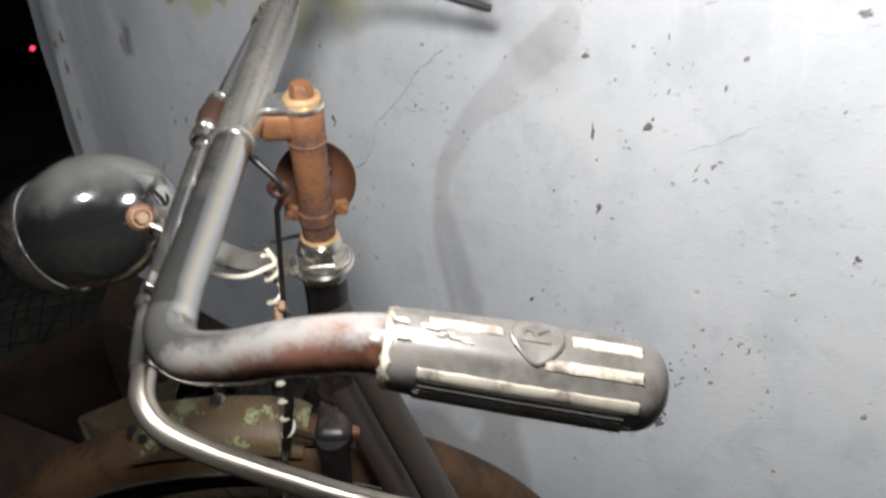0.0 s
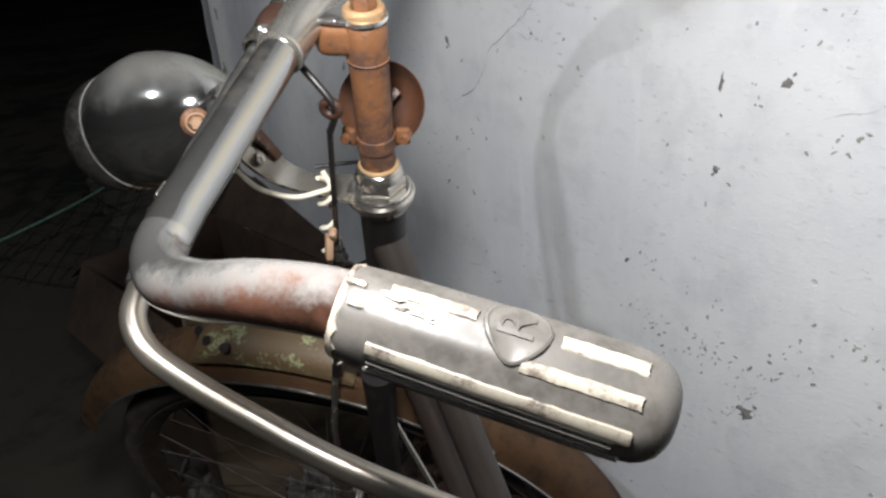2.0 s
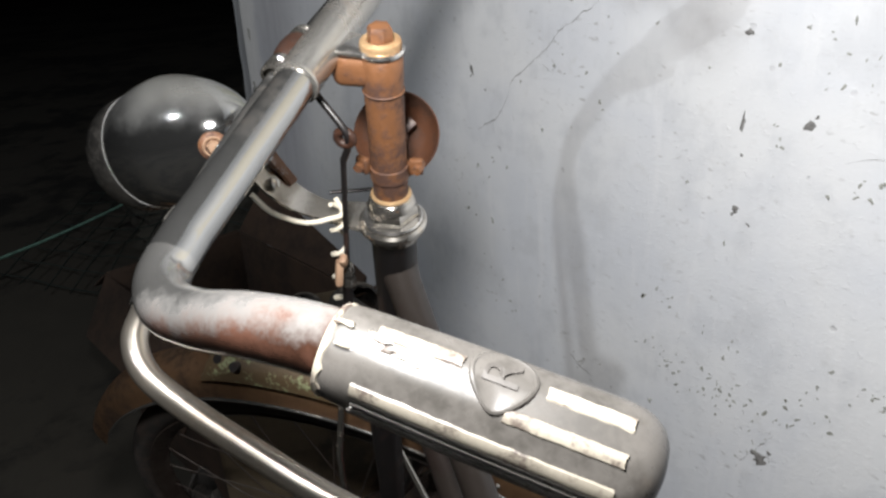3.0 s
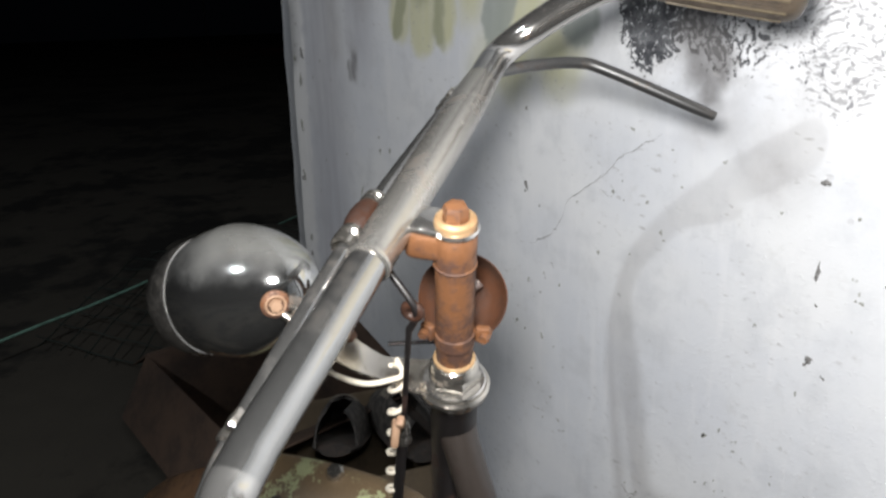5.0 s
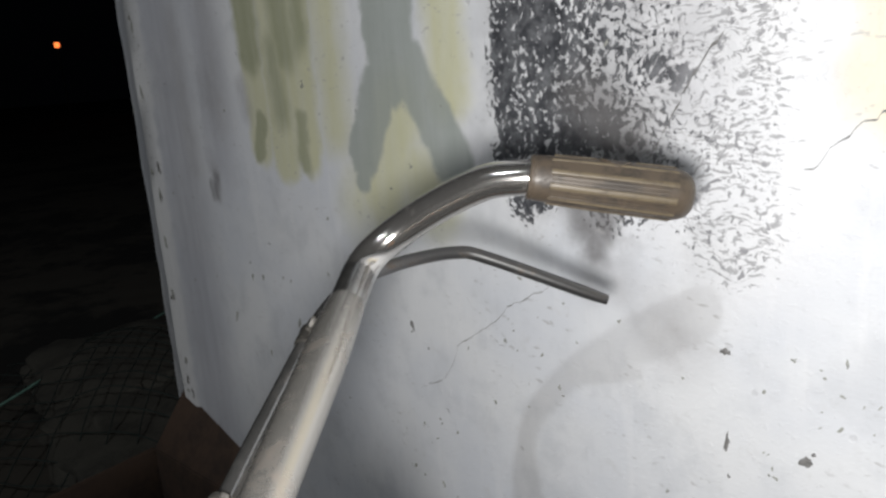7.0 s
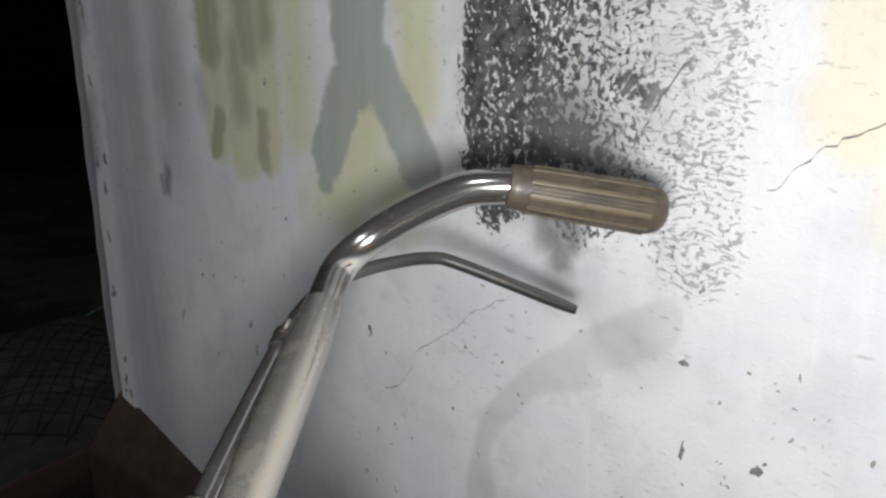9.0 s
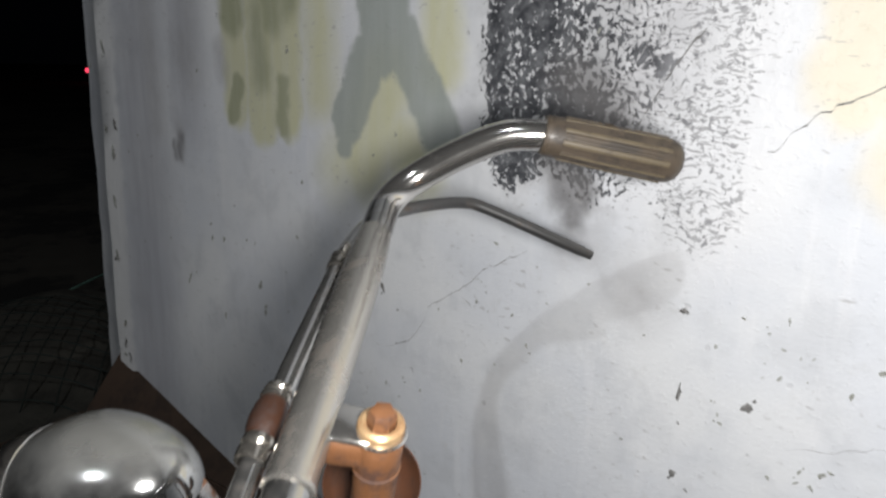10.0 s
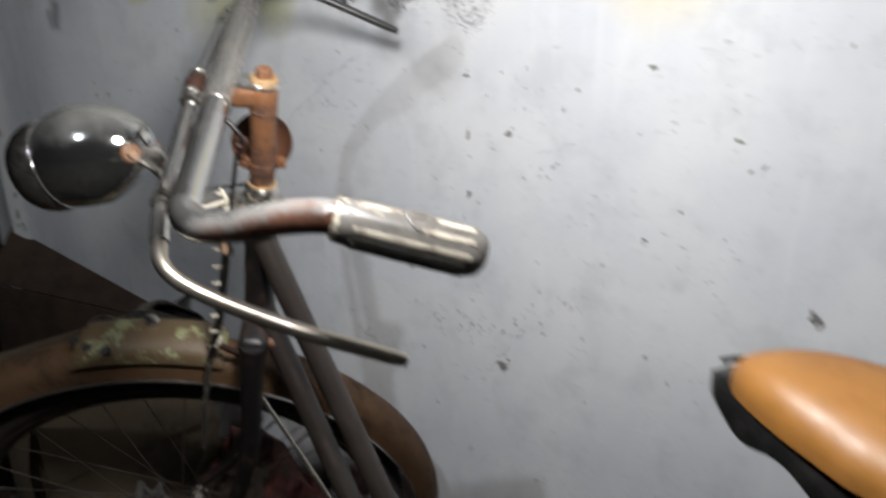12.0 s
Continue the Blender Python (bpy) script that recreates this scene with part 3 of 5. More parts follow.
def grip(a, b, rubber, rib, badge_towards, label, fat, lettered, roll):
    axis = (b - a).normalized()
    n = (b - a).length
    side = (badge_towards - a)
    side = (side - axis * side.dot(axis)).normalized()
    side = Matrix.Rotation(radians(roll), 3, axis) @ side
    up = axis.cross(side)
    body = [(0.0117, 0.0), (0.0128 * fat, 0.0), (0.0136 * fat, 0.0012), (0.0141 * fat, 0.004), (0.0144 * fat, 0.0085), (0.0146 * fat, 0.0125), (0.0150 * fat, 0.020), (0.0158 * fat, 0.05), (0.0162 * fat, n - 0.018), (0.0160 * fat, n - 0.0135), (0.0154 * fat, n - 0.0098), (0.0142 * fat, n - 0.0064), (0.0124 * fat, n - 0.0036), (0.0098 * fat, n - 0.0016), (0.006 * fat, n - 0.0004), (0, n)]
    bm = bmesh.new()
    rings = []
    for r, h in body:
        f = 0.030 if 0.015 < h < n - 0.012 else 0.0
        rings.append([bm.verts.new(a + axis * h + max(r, 0.0002) * (1 - f * (0.5 - 0.5 * math.cos(10 * 2 * math.pi * k / 120))) * (math.cos(2 * math.pi * k / 120) * side + math.sin(2 * math.pi * k / 120) * up)) for k in range(120)])
    for p, q in zip(rings, rings[1:]):
        for k in range(120):
            bm.faces.new((p[k], p[(k + 1) % 120], q[(k + 1) % 120], q[k]))
    bm.faces.new(rings[-1])
    g = part("grip", bm, rubber, handlebar, label)
    for k in range(10):
        ang = (k + 0.5) * 36 - 162
        spans = [(0.013, n - 0.014, rib)]
        half = (7.0, 9.0, 5.0)[k % 3]
        if k == 4:
            half = 9.0
            spans = [(0.015, 0.042, rib), (0.068, n - 0.014, rib)]
        elif lettered:
            half = {5: 8.0, 6: 9.5}.get(k, 6.0)
            spans = [(0.013, n - 0.014, rib if k in (6, 9) else rubber)]
            if k == 5:
                spans = [(0.058, n - 0.014, rib)]
        if lettered and k in (2, 3):
            spans = []
        for h0, h1, skin in spans:
            prof = []
            for i in range(25):
                h = h0 + (h1 - h0) * i / 24
                r = (0.0150 + 0.0008 * min(1, (h - 0.013) / 0.037)) * fat if h < 0.05 else (0.0158 + 0.0004 * (h - 0.05) / (n - 0.068)) * fat
                prof.append((h, min(r, 0.0162 * fat)))
            bm = bmesh.new()
            strip(bm, a, axis, side, up, prof, ang, half, 0.0007, 0.13)
            part("rib", bm, skin, g)
    if lettered:
        for h0, h1, ang, half in ((0.0015, 0.006, 4, 8), (0.004, 0.009, 30, 5), (0.0125, 0.020, 8, 9), (0.019, 0.024, 17, 6), (0.023, 0.029, 20, 3), (0.027, 0.032, 23, 2)):
            bm = bmesh.new()
            strip(bm, a, axis, side, up, [(h0, 0.0150 * fat), ((h0 + h1) / 2, 0.0151 * fat), (h1, 0.0152 * fat)], ang, half, 0.0005, 0.8)
            part("ivory_scrap", bm, rib, g)
    for k in ((6, 7) if lettered else (1, 2, 6, 7)):
        for d in (-9, 0, 9):
            bm = bmesh.new()
            strip(bm, a, axis, side, up, [(0.014, 0.0150 * fat), (0.05, 0.0158 * fat), (n - 0.018, 0.0162 * fat)], (k + 1) * 36 - 162 + d, 1.6, 0.00035)
            part("ridge", bm, rubber, g)
    # torn ivory lip where the rubber meets the bar
    rnd = random.Random(3)
    bm = bmesh.new()
    rows = []
    for k in range(40):
        t = 2 * math.pi * k / 40
        w = 0.0003 + 0.0010 * rnd.random() ** 2
        rows.append([bm.verts.new(a + axis * h + r * (math.cos(t) * side + math.sin(t) * up)) for h, r in ((-w, 0.0119), (-w * 0.7, 0.0129), (0.0, 0.0135 * fat), (0.0010, 0.0139 * fat), (0.0012 + w * 1.6, 0.0143 * fat), (0.0016 + w * 2.0, 0.0136 * fat))])
    for k in range(40):
        p, q = rows[k], rows[(k + 1) % 40]
        for i in range(5):
            bm.faces.new((p[i], q[i], q[i + 1], p[i + 1]))
    part("torn_lip", bm, rib if lettered else rubber, g)
    # heart-shaped badge with a raised letter
    centre = a + axis * 0.0545
    ang0 = 0.0
    nrm = math.cos(radians(ang0)) * side + math.sin(radians(ang0)) * up
    across = axis.cross(nrm)
    bm = bmesh.new()

    def on(x, y, lift):
        t = y / (0.0158 * fat)
        return centre + axis * x + (0.0158 * fat + lift) * (math.cos(t) * nrm + math.sin(t) * across)

    rings = []
    for scale, lift in ((1.0, -0.0004), (0.97, 0.0008), (0.90, 0.0011), (0.84, 0.0006), (0.4, 0.0007)):
        ring_row = []
        for k in range(28):
            t = 2 * math.pi * k / 28
            x, y = math.cos(t), math.sin(t)
            y2 = y * (0.0125 if y > 0 else 0.0094)
            x2 = x * 0.0108 * (1 - 0.40 * max(0.0, y) ** 1.6)
            ring_row.append(bm.verts.new(on(scale * x2, scale * y2, lift)))
        rings.append(ring_row)
    for p, q in zip(rings, rings[1:]):
        for k in range(28):
            bm.faces.new((p[k], p[(k + 1) % 28], q[(k + 1) % 28], q[k]))
    bm.faces.new(rings[-1])
    part("badge", bm, rubber, g)
    if lettered:
        font = bpy.data.curves.new("letter", "FONT")
        font.body, font.size, font.extrude, font.align_x, font.align_y = "R", 0.0160, 0.25, "CENTER", "CENTER"
        tmp = bpy.data.objects.new("letter", font)
        scene.collection.objects.link(tmp)
        bpy.context.view_layer.update()
        me = bpy.data.meshes.new_from_object(tmp.evaluated_get(bpy.context.evaluated_depsgraph_get()))
        bpy.data.objects.remove(tmp)
        for v in me.vertices:
            # the letter's head points along the grip towards the bar
            v.co = on(-v.co.y, v.co.x * BADGE_SIDE, 0.0012 if v.co.z > 0 else 0.0003)
        me.materials.clear()
        me.materials.append(LETTER)
        ob = new("letter", me)
        ob.parent = g
        ob.matrix_parent_inverse = Matrix()
    return g


BADGE_SIDE = -1.0
grips = [
    grip(at_bar(-0.2325, -0.071, 0.0355), at_bar(-0.2402, -0.1775, 0.0206), GREY_RUBBER, IVORY, Vector((0.30, -0.50, 1.30)), "grey rubber grip with ivory ribs and a badge", 1.11, True, 9.0),
    grip(at_bar(0.2405, -0.070, 0.049), at_bar(0.248, -0.177, 0.0410), DIRTY_RUBBER, SOILED_IVORY, Vector((0.0, 0.1, 1.9)), "soiled brownish rubber grip with ribs", 1.06, False, 0.0),
]

# stem: quill that bends over into an arm, flat chromed top, bolt in a yellowed washer
bm = bmesh.new()
tube(bm, [at_steer(0, 0, u) for u in (-0.160, -0.10, -0.04, -0.026, -0.014, -0.0115)], [0.0124, 0.0124, 0.0127, 0.0132, 0.0134, 0.0120], 28)
stem = part("stem", bm, RUST, bicycle, "rusted steel handlebar stem")
bm = bmesh.new()
block(bm, STEER @ pose(0, 0.016, -0.0230, -6), (0.0225, 0.032, 0.0235), 0.0075, 4)
part("stem_arm", bm, RUST, stem, "rusted arm of the stem")
# weld bead under the elbow
bm = bmesh.new()
lathe(bm, [(0.0124, -0.0385), (0.0133, -0.0378), (0.0136, -0.0368), (0.0126, -0.0360)], BOLT, AXIS, 28)
part("weld_bead", bm, RUST, stem)
bm = bmesh.new()
block(bm, STEER @ Matrix.Translation((0, 0.016, -0.0098)), (0.0245, 0.030, 0.0042), 0.0016, 3)
part("stem_cap", bm, CHROME, stem, "chromed flat top of the stem")
bm = bmesh.new()
lathe(bm, [(0.0, -0.0118), (0.0138, -0.0116), (0.0146, -0.0100), (0.0138, -0.0084), (0.0, -0.0082)], BOLT, AXIS, 32)
part("cap_disc", bm, CHROME, stem)
bm = bmesh.new()
lathe(bm, [(0.0080, -0.0084), (0.0124, -0.0084), (0.0130, -0.0062), (0.0124, -0.0040), (0.0104, -0.0026), (0.0084, -0.0030), (0.0076, -0.0050)], BOLT, AXIS, 32)
part("washer", bm, BRASS, stem, "yellowed washer under the stem bolt")
bm = bmesh.new()
lathe(bm, [(0.0078, -0.0075), (0.0078, 0.0030), (0.0066, 0.0052), (0.0036, 0.0062), (0, 0.0064)], BOLT, AXIS, 6)
part("bolt", bm, RUST, stem)
# clip band on the stem with two lugs
bm = bmesh.new()
lathe(bm, [(0.0124, -0.1055), (0.0136, -0.1050), (0.0136, -0.0950), (0.0124, -0.0945)], BOLT, AXIS, 28)
for r, f, u, turn in ((0.006, -0.0175, -0.098, 15), (-0.007, 0.0160, -0.094, -20)):
    block(bm, STEER @ pose(r, f, u, 0, 0, turn), (0.0055, 0.010, 0.0125), 0.0018)
    lathe(bm, [(0.0, -0.006), (0.0036, -0.006), (0.0040, 0.0), (0.0036, 0.005), (0.0, 0.005)], at_steer(r, f * 1.10, u), RIGHT, 6)
part("clip_band", bm, RUST, stem)

# bell: a hollow dome, mouth towards the saddle
bm = bmesh.new()
BELL_AXIS = Vector((-0.70, 0.62, -0.30)).normalized()
BELL = at_steer(0.030, 0.004, -0.092)
lathe(bm, [(0.0, 0.017), (0.013, 0.0158), (0.0226, 0.0108), (0.0288, 0.001), (0.0302, -0.0042), (0.0307, -0.0052), (0.0300, -0.0058), (0.0272, 0.000), (0.0216, 0.0090), (0.012, 0.0138), (0.0, 0.0145)], BELL, BELL_AXIS, 48)
bell = part("bell", bm, BELL_RUST, bicycle, "dark rusted bicycle bell")
bm = bmesh.new()
lathe(bm, [(0.0, 0.014), (0.006, 0.014), (0.006, -0.002), (0.0045, -0.006), (0.0, -0.006)], BELL, BELL_AXIS, 16)
block(bm, basis(BELL_AXIS.orthogonal().normalized(), BELL_AXIS.cross(BELL_AXIS.orthogonal()).normalized(), BELL_AXIS, BELL + BELL_AXIS * 0.004), (0.03, 0.008, 0.002), 0.0005)
part("bell_works", bm, DARK_RUST, bell)

# headset: yellowed collar, hexagonal lock nut, shining washer plate, cup
bm = bmesh.new()
lathe(bm, [(0.0124, -0.1215), (0.0142, -0.1217), (0.0154, -0.1228), (0.0152, -0.1242), (0.0162, -0.1256), (0.0172, -0.1280), (0.0172, -0.1300), (0.0124, -0.1300)], BOLT, AXIS, 32)
headset = part("headset", bm, STEEL, bicycle, "headset with yellowed collar and chromed lock nut")
bm = bmesh.new()
lathe(bm, [(0.0124, -0.1190), (0.0140, -0.1196), (0.0146, -0.1206), (0.0140, -0.1216), (0.0124, -0.1218)], BOLT, AXIS, 32)
part("cream_ring", bm, BRASS, headset)
bm = bmesh.new()
lathe(bm, [(0.013, -0.1300), (0.0176, -0.1302), (0.0190, -0.1320), (0.0190, -0.1382), (0.0178, -0.1402), (0.013, -0.1402)], BOLT, AXIS, 6)
part("lock_nut", bm, STEEL, headset, "chromed hexagonal lock nut")
bm = bmesh.new()
lathe(bm, [(0.013, -0.1404), (0.0212, -0.1405), (0.0222, -0.1416), (0.0212, -0.1428), (0.013, -0.1428)], BOLT, AXIS, 40)
part("washer_plate", bm, CHROME, headset)
bm = bmesh.new()
lathe(bm, [(0.013, -0.1430), (0.0232, -0.1432), (0.0250, -0.1450), (0.0250, -0.1490), (0.0236, -0.1508), (0.0205, -0.1530), (0.0196, -0.1580), (0.013, -0.160)], BOLT, AXIS, 40)
part("cup", bm, STEEL, headset)

# frame: head tube and two dropped tubes
bm = bmesh.new()
tube(bm, [at_steer(0, 0, -0.158), at_steer(0, 0, -0.165), at_steer(0, 0, -0.29), at_steer(0, 0, -0.30)], [0.0195, 0.0172, 0.0172, 0.0195], 28)
part("head_tube", bm, BLACK_PAINT, bicycle)
for top, low, end in ((-0.188, (0.080, -0.338, 0.520), (0.41, -0.40, 0.26)), (-0.287, (0.026, -0.330, 0.481), (0.39, -0.40, 0.25))):
    bm = bmesh.new()
    tube(bm, [at_steer(0, 0, top), at_steer(0, 0, top).lerp(Vector(low), 0.06), Vector(low), Vector(end)], [0.0165, 0.0138, 0.0135, 0.0135], 24)
    part("frame_tube", bm, DUSTY_PAINT, bicycle)
bm = bmesh.new()
tube(bm, [(0.40, -0.40, 0.25), (0.54, -0.445, 0.66), (0.585, -0.46, 0.80)], [0.0145, 0.0145, 0.0125], 20)
part("seat_tube", bm, BLACK_PAINT, bicycle)

# headlamp
LAMP_AXIS = (AHEAD * 0.90 - AXIS * 0.436).normalized()
LAMP = at_steer(-0.001, 0.160, -0.1065)
bm = bmesh.new()
prof = []
for k in range(0, 15):
    x = -0.0625 * math.cos(math.pi / 2 * k / 14)
    prof.append((0.0490 * max(0.0, 1 - (-x / 0.0625) ** 1.35) ** 0.5, x))
for k in range(1, 8):
    x = 0.034 * k / 7
    prof.append((0.0490 - 0.0048 * (x / 0.034) ** 2, x))
lathe(bm, prof, LAMP, LAMP_AXIS, 56)
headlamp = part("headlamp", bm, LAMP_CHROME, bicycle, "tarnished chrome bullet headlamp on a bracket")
bm = bmesh.new()
lathe(bm, [(0.0440, 0.0336), (0.0449, 0.0340), (0.0452, 0.0348), (0.0449, 0.0356), (0.0438, 0.0362)], LAMP, LAMP_AXIS, 56)
part("bead", bm, CHROME, headlamp)
bm = bmesh.new()
lathe(bm, [(0.0438, 0.0362), (0.0450, 0.041), (0.0446, 0.049), (0.0415, 0.058), (0.0365, 0.065), (0.0325, 0.0665), (0.0305, 0.0640)], LAMP, LAMP_AXIS, 56)
part("rim", bm, SHADED_RIM_CHROME, headlamp)
glass, gnt, gp = nodes_of("lamp_glass")
gp.inputs["Base Color"].default_value = (0.75, 0.78, 0.76, 1)
gp.inputs["Roughness"].default_value, gp.inputs["Transmission Weight"].default_value = 0.08, 0.8
bump(gnt, gp, noise_node(gnt, coords(gnt), 300, 2, 0.5), 0.3, 0.0004)
bm = bmesh.new()
lathe(bm, [(0.0308, 0.0642), (0.024, 0.068), (0.012, 0.071), (0.0, 0.072)], LAMP, LAMP_AXIS, 40)
part("lens", bm, glass, headlamp)
# side bolt with a rust bloom round it
SIDE = (-RIGHT * 0.90 + AXIS * 0.02 - LAMP_AXIS * 0.85).normalized()
SCREW = LAMP - LAMP_AXIS * 0.0485
SCREW += (SIDE - LAMP_AXIS * SIDE.dot(LAMP_AXIS)).normalized() * 0.0262
bm = bmesh.new()
lathe(bm, [(0.0, -0.004), (0.0105, -0.004), (0.0098, 0.0), (0.0086, 0.0010), (0.006, 0.0014), (0.0, 0.0014)], SCREW, SIDE, 24)
part("rust_bloom", bm, RUST, headlamp)
bm = bmesh.new()
lathe(bm, [(0.0072, 0.0010), (0.0074, 0.0022), (0.0066, 0.0030), (0.0056, 0.0024)], SCREW, SIDE, 24)
part("bolt_washer", bm, PALE_RUST, headlamp)
bm = bmesh.new()
lathe(bm, [(0.0050, 0.001), (0.0050, 0.0040), (0.0038, 0.0056), (0.0, 0.0058)], SCREW, SIDE, 6)
part("bolt", bm, PALE_RUST, headlamp)
bm = bmesh.new()
tube(bm, [SCREW + SIDE * 0.003 - AXIS * 0.006 - AHEAD * 0.004, SCREW + SIDE * 0.003 - AXIS * 0.012 - AHEAD * 0.013, SCREW + SIDE * 0.003 - AXIS * 0.018 - AHEAD * 0.022], 0.0026, 12)
part("wing_lever", bm, STEEL, headlamp)
bm = bmesh.new()
block(bm, basis(AHEAD, SIDE.cross(AHEAD).normalized(), AHEAD.cross(SIDE.cross(AHEAD).normalized()), SCREW - AHEAD * 0.016 + RIGHT * 0.006), (0.018, 0.009, 0.003), 0.0010)
part("lamp_tab", bm, DUSTY_CHROME, headlamp)

# lamp bracket: plate from the headset, upright leaf to the lamp
def strap(bm, rows, thick):
    """A flat strap through (right, ahead, up, half-width) stations of the steering frame."""
    rows = [(at_steer(*row[:3]), row[3]) for row in rows]
    line = smooth_line([p for p, w in rows], 6)
    rings = []
    for i, p in enumerate(line):
        t = (line[min(i + 1, len(line) - 1)] - line[max(i - 1, 0)]).normalized()
        side = (RIGHT - t * RIGHT.dot(t)).normalized()
        nrm = side.cross(t) * thick / 2
        k = i / 6
        a, b = rows[min(int(k), len(rows) - 1)][1], rows[min(int(k) + 1, len(rows) - 1)][1]
        w = a + (b - a) * (k - int(k))
        rings.append([bm.verts.new(p + side * x * w + nrm * y) for x, y in ((-1, -0.5), (-0.97, 1), (0.97, 1), (1, 0.5), (0.97, -1), (-0.97, -1))])
    for a, b in zip(rings, rings[1:]):
        for k in range(6):
            bm.faces.new((a[k], a[(k + 1) % 6], b[(k + 1) % 6], b[k]))
    bm.faces.new(rings[0][::-1])
    bm.faces.new(rings[-1])
    return bm


bm = strap(bmesh.new(), [(0.0, 0.010, -0.1470, 0.019), (-0.004, 0.030, -0.1455, 0.014), (-0.010, 0.050, -0.1400, 0.010), (-0.013, 0.068, -0.1320, 0.012), (-0.014, 0.084, -0.1190, 0.0135), (-0.012, 0.099, -0.1040, 0.0135), (-0.008, 0.112, -0.0920, 0.012)], 0.0026)
bracket = part("lamp_bracket", bm, STEEL, bicycle, "bent steel lamp bracket with rust")
bm = strap(bmesh.new(), [(-0.004, 0.074, -0.125, 0.004), (-0.002, 0.088, -0.108, 0.005), (0.002, 0.104, -0.088, 0.005)], 0.003)
part("rust_patch", bm, RUSTED_CHROME, bracket)
bm = bmesh.new()
lathe(bm, [(0.0, 0.0), (0.0048, 0.0), (0.0048, 0.002), (0.003, 0.0032), (0, 0.0034)], at_steer(-0.018, 0.082, -0.116), (AXIS * 0.6 - AHEAD * 0.8), 16)
part("screw", bm, STEEL, bracket)
bm = bmesh.new()
tube(bm, smooth_line([at_steer(-0.030, 0.094, -0.120), at_steer(-0.033, 0.078, -0.131), at_steer(-0.029, 0.056, -0.138), at_steer(-0.020, 0.040, -0.138), at_steer(-0.012, 0.034, -0.138), at_steer(-0.008, 0.040, -0.128)], 8), 0.0020, 10)
part("lamp_cable", bm, CREAM, bicycle, "cream coloured lamp cable")

# rod brake: cross rod ahead of the bar, levers, centre boss, pull rod
ROD = [(-0.192, 0.054, -0.040), (-0.160, 0.059, -0.036), (-0.10, 0.061, -0.031), (-0.03, 0.062, -0.028), (0.03, 0.062, -0.028), (0.10, 0.059, -0.028), (0.150, 0.056, -0.028), (0.180, 0.050, -0.027), (0.204, 0.040, -0.026)]
brake = part("brake_rod", tube(bmesh.new(), smooth_line([at_bar(*p) for p in ROD], 6), 0.0070, 18), OLD_CHROME, bicycle, "brake cross rod along the handlebar")
for r, f, u in ((-0.150, 0.0595, -0.0350), (0.143, 0.0565, -0.0280)):
    bm = bmesh.new()
    d = (at_bar(r + 0.01, 0.061, -0.018) - at_bar(r - 0.01, 0.061, -0.018)).normalized()
    lathe(bm, [(0.0068, -0.008), (0.0086, -0.007), (0.0090, -0.004), (0.0084, 0.0), (0.0090, 0.004), (0.0086, 0.007), (0.0068, 0.008)], at_bar(r, f, u), d, 18)
    block(bm, BAR @ pose(r, f - 0.010, u + 0.009, 38), (0.010, 0.024, 0.005), 0.001)
    part("rod_bracket", bm, STEEL, brake)
bm = bmesh.new()
d = (at_bar(0.01, 0.062, -0.01) - at_bar(-0.01, 0.062, -0.01)).normalized()
lathe(bm, [(0.0066, -0.013), (0.0082, -0.012), (0.0096, -0.007), (0.0101, 0.0), (0.0096, 0.007), (0.0082, 0.012), (0.0066, 0.013)], at_bar(0.003, 0.063, -0.025), d, 24)
part("boss", bm, DARK_RUST, brake)
bm = bmesh.new()
lathe(bm, [(0.0068, -0.028), (0.0088, -0.0275), (0.0092, -0.021), (0.0076, -0.019), (0.0090, -0.017), (0.0086, -0.013), (0.0066, -0.012)], at_bar(0.003, 0.063, -0.025), d, 20)
part("ferrule", bm, STEEL, brake)
bm = bmesh.new()
lathe(bm, [(0.0066, 0.0125), (0.0084, 0.0130), (0.0090, 0.0150), (0.0084, 0.0172), (0.0078, 0.0180), (0.0086, 0.0190), (0.0080, 0.0220), (0.0066, 0.0225)], at_bar(0.003, 0.063, -0.025), d, 20)
part("ferrule", bm, STEEL, brake)
LEFT_LEVER = [(-0.192, 0.054, -0.041), (-0.208, 0.050, -0.043), (-0.220, 0.038, -0.048), (-0.227, 0.016, -0.056), (-0.235, -0.020, -0.065), (-0.244, -0.065, -0.073), (-0.250, -0.138, -0.090)]
RIGHT_LEVER = [(0.204, 0.040, -0.026), (0.218, 0.030, -0.029), (0.236, 0.010, -0.031), (0.254, -0.020, -0.034), (0.259, -0.045, -0.040), (0.259, -0.138, -0.068)]
for pts, metal, r in ((LEFT_LEVER, BRASS_ROD, 0.0061), (RIGHT_LEVER, DARK_STEEL, 0.0050)):
    line = smooth_line([at_bar(*p) for p in pts], 8)
    bm = tube(bmesh.new(), line, [r] * (len(line) - 3) + [r, r * 0.96, r * 0.8], 16)
    part("brake_lever", bm, metal, bicycle, "bent round brake lever")
bm = bmesh.new()
tube(bm, smooth_line([at_bar(-0.006, 0.058, -0.028), at_steer(-0.018, 0.040, -0.034), at_steer(-0.027, 0.018, -0.052), at_steer(-0.026, 0.016, -0.064), at_steer(-0.024, 0.022, -0.080)], 6), 0.0024, 10)
tube(bm, [at_steer(-0.024, 0.022, -0.078), at_steer(-0.020, 0.032, -0.186)], 0.0021, 10)
pull = part("pull_rod", bm, BLACK_PAINT, bicycle, "thin dark brake pull rod")
bm = bmesh.new()
ring_pts = [at_steer(-0.026, 0.018, -0.060) + 0.0050 * (math.cos(t) * AXIS + math.sin(t) * AHEAD) for t in [2 * math.pi * k / 16 for k in range(17)]]
tube(bm, ring_pts, 0.0031, 10, False)
part("hook_eye", bm, DARK_RUST, pull)
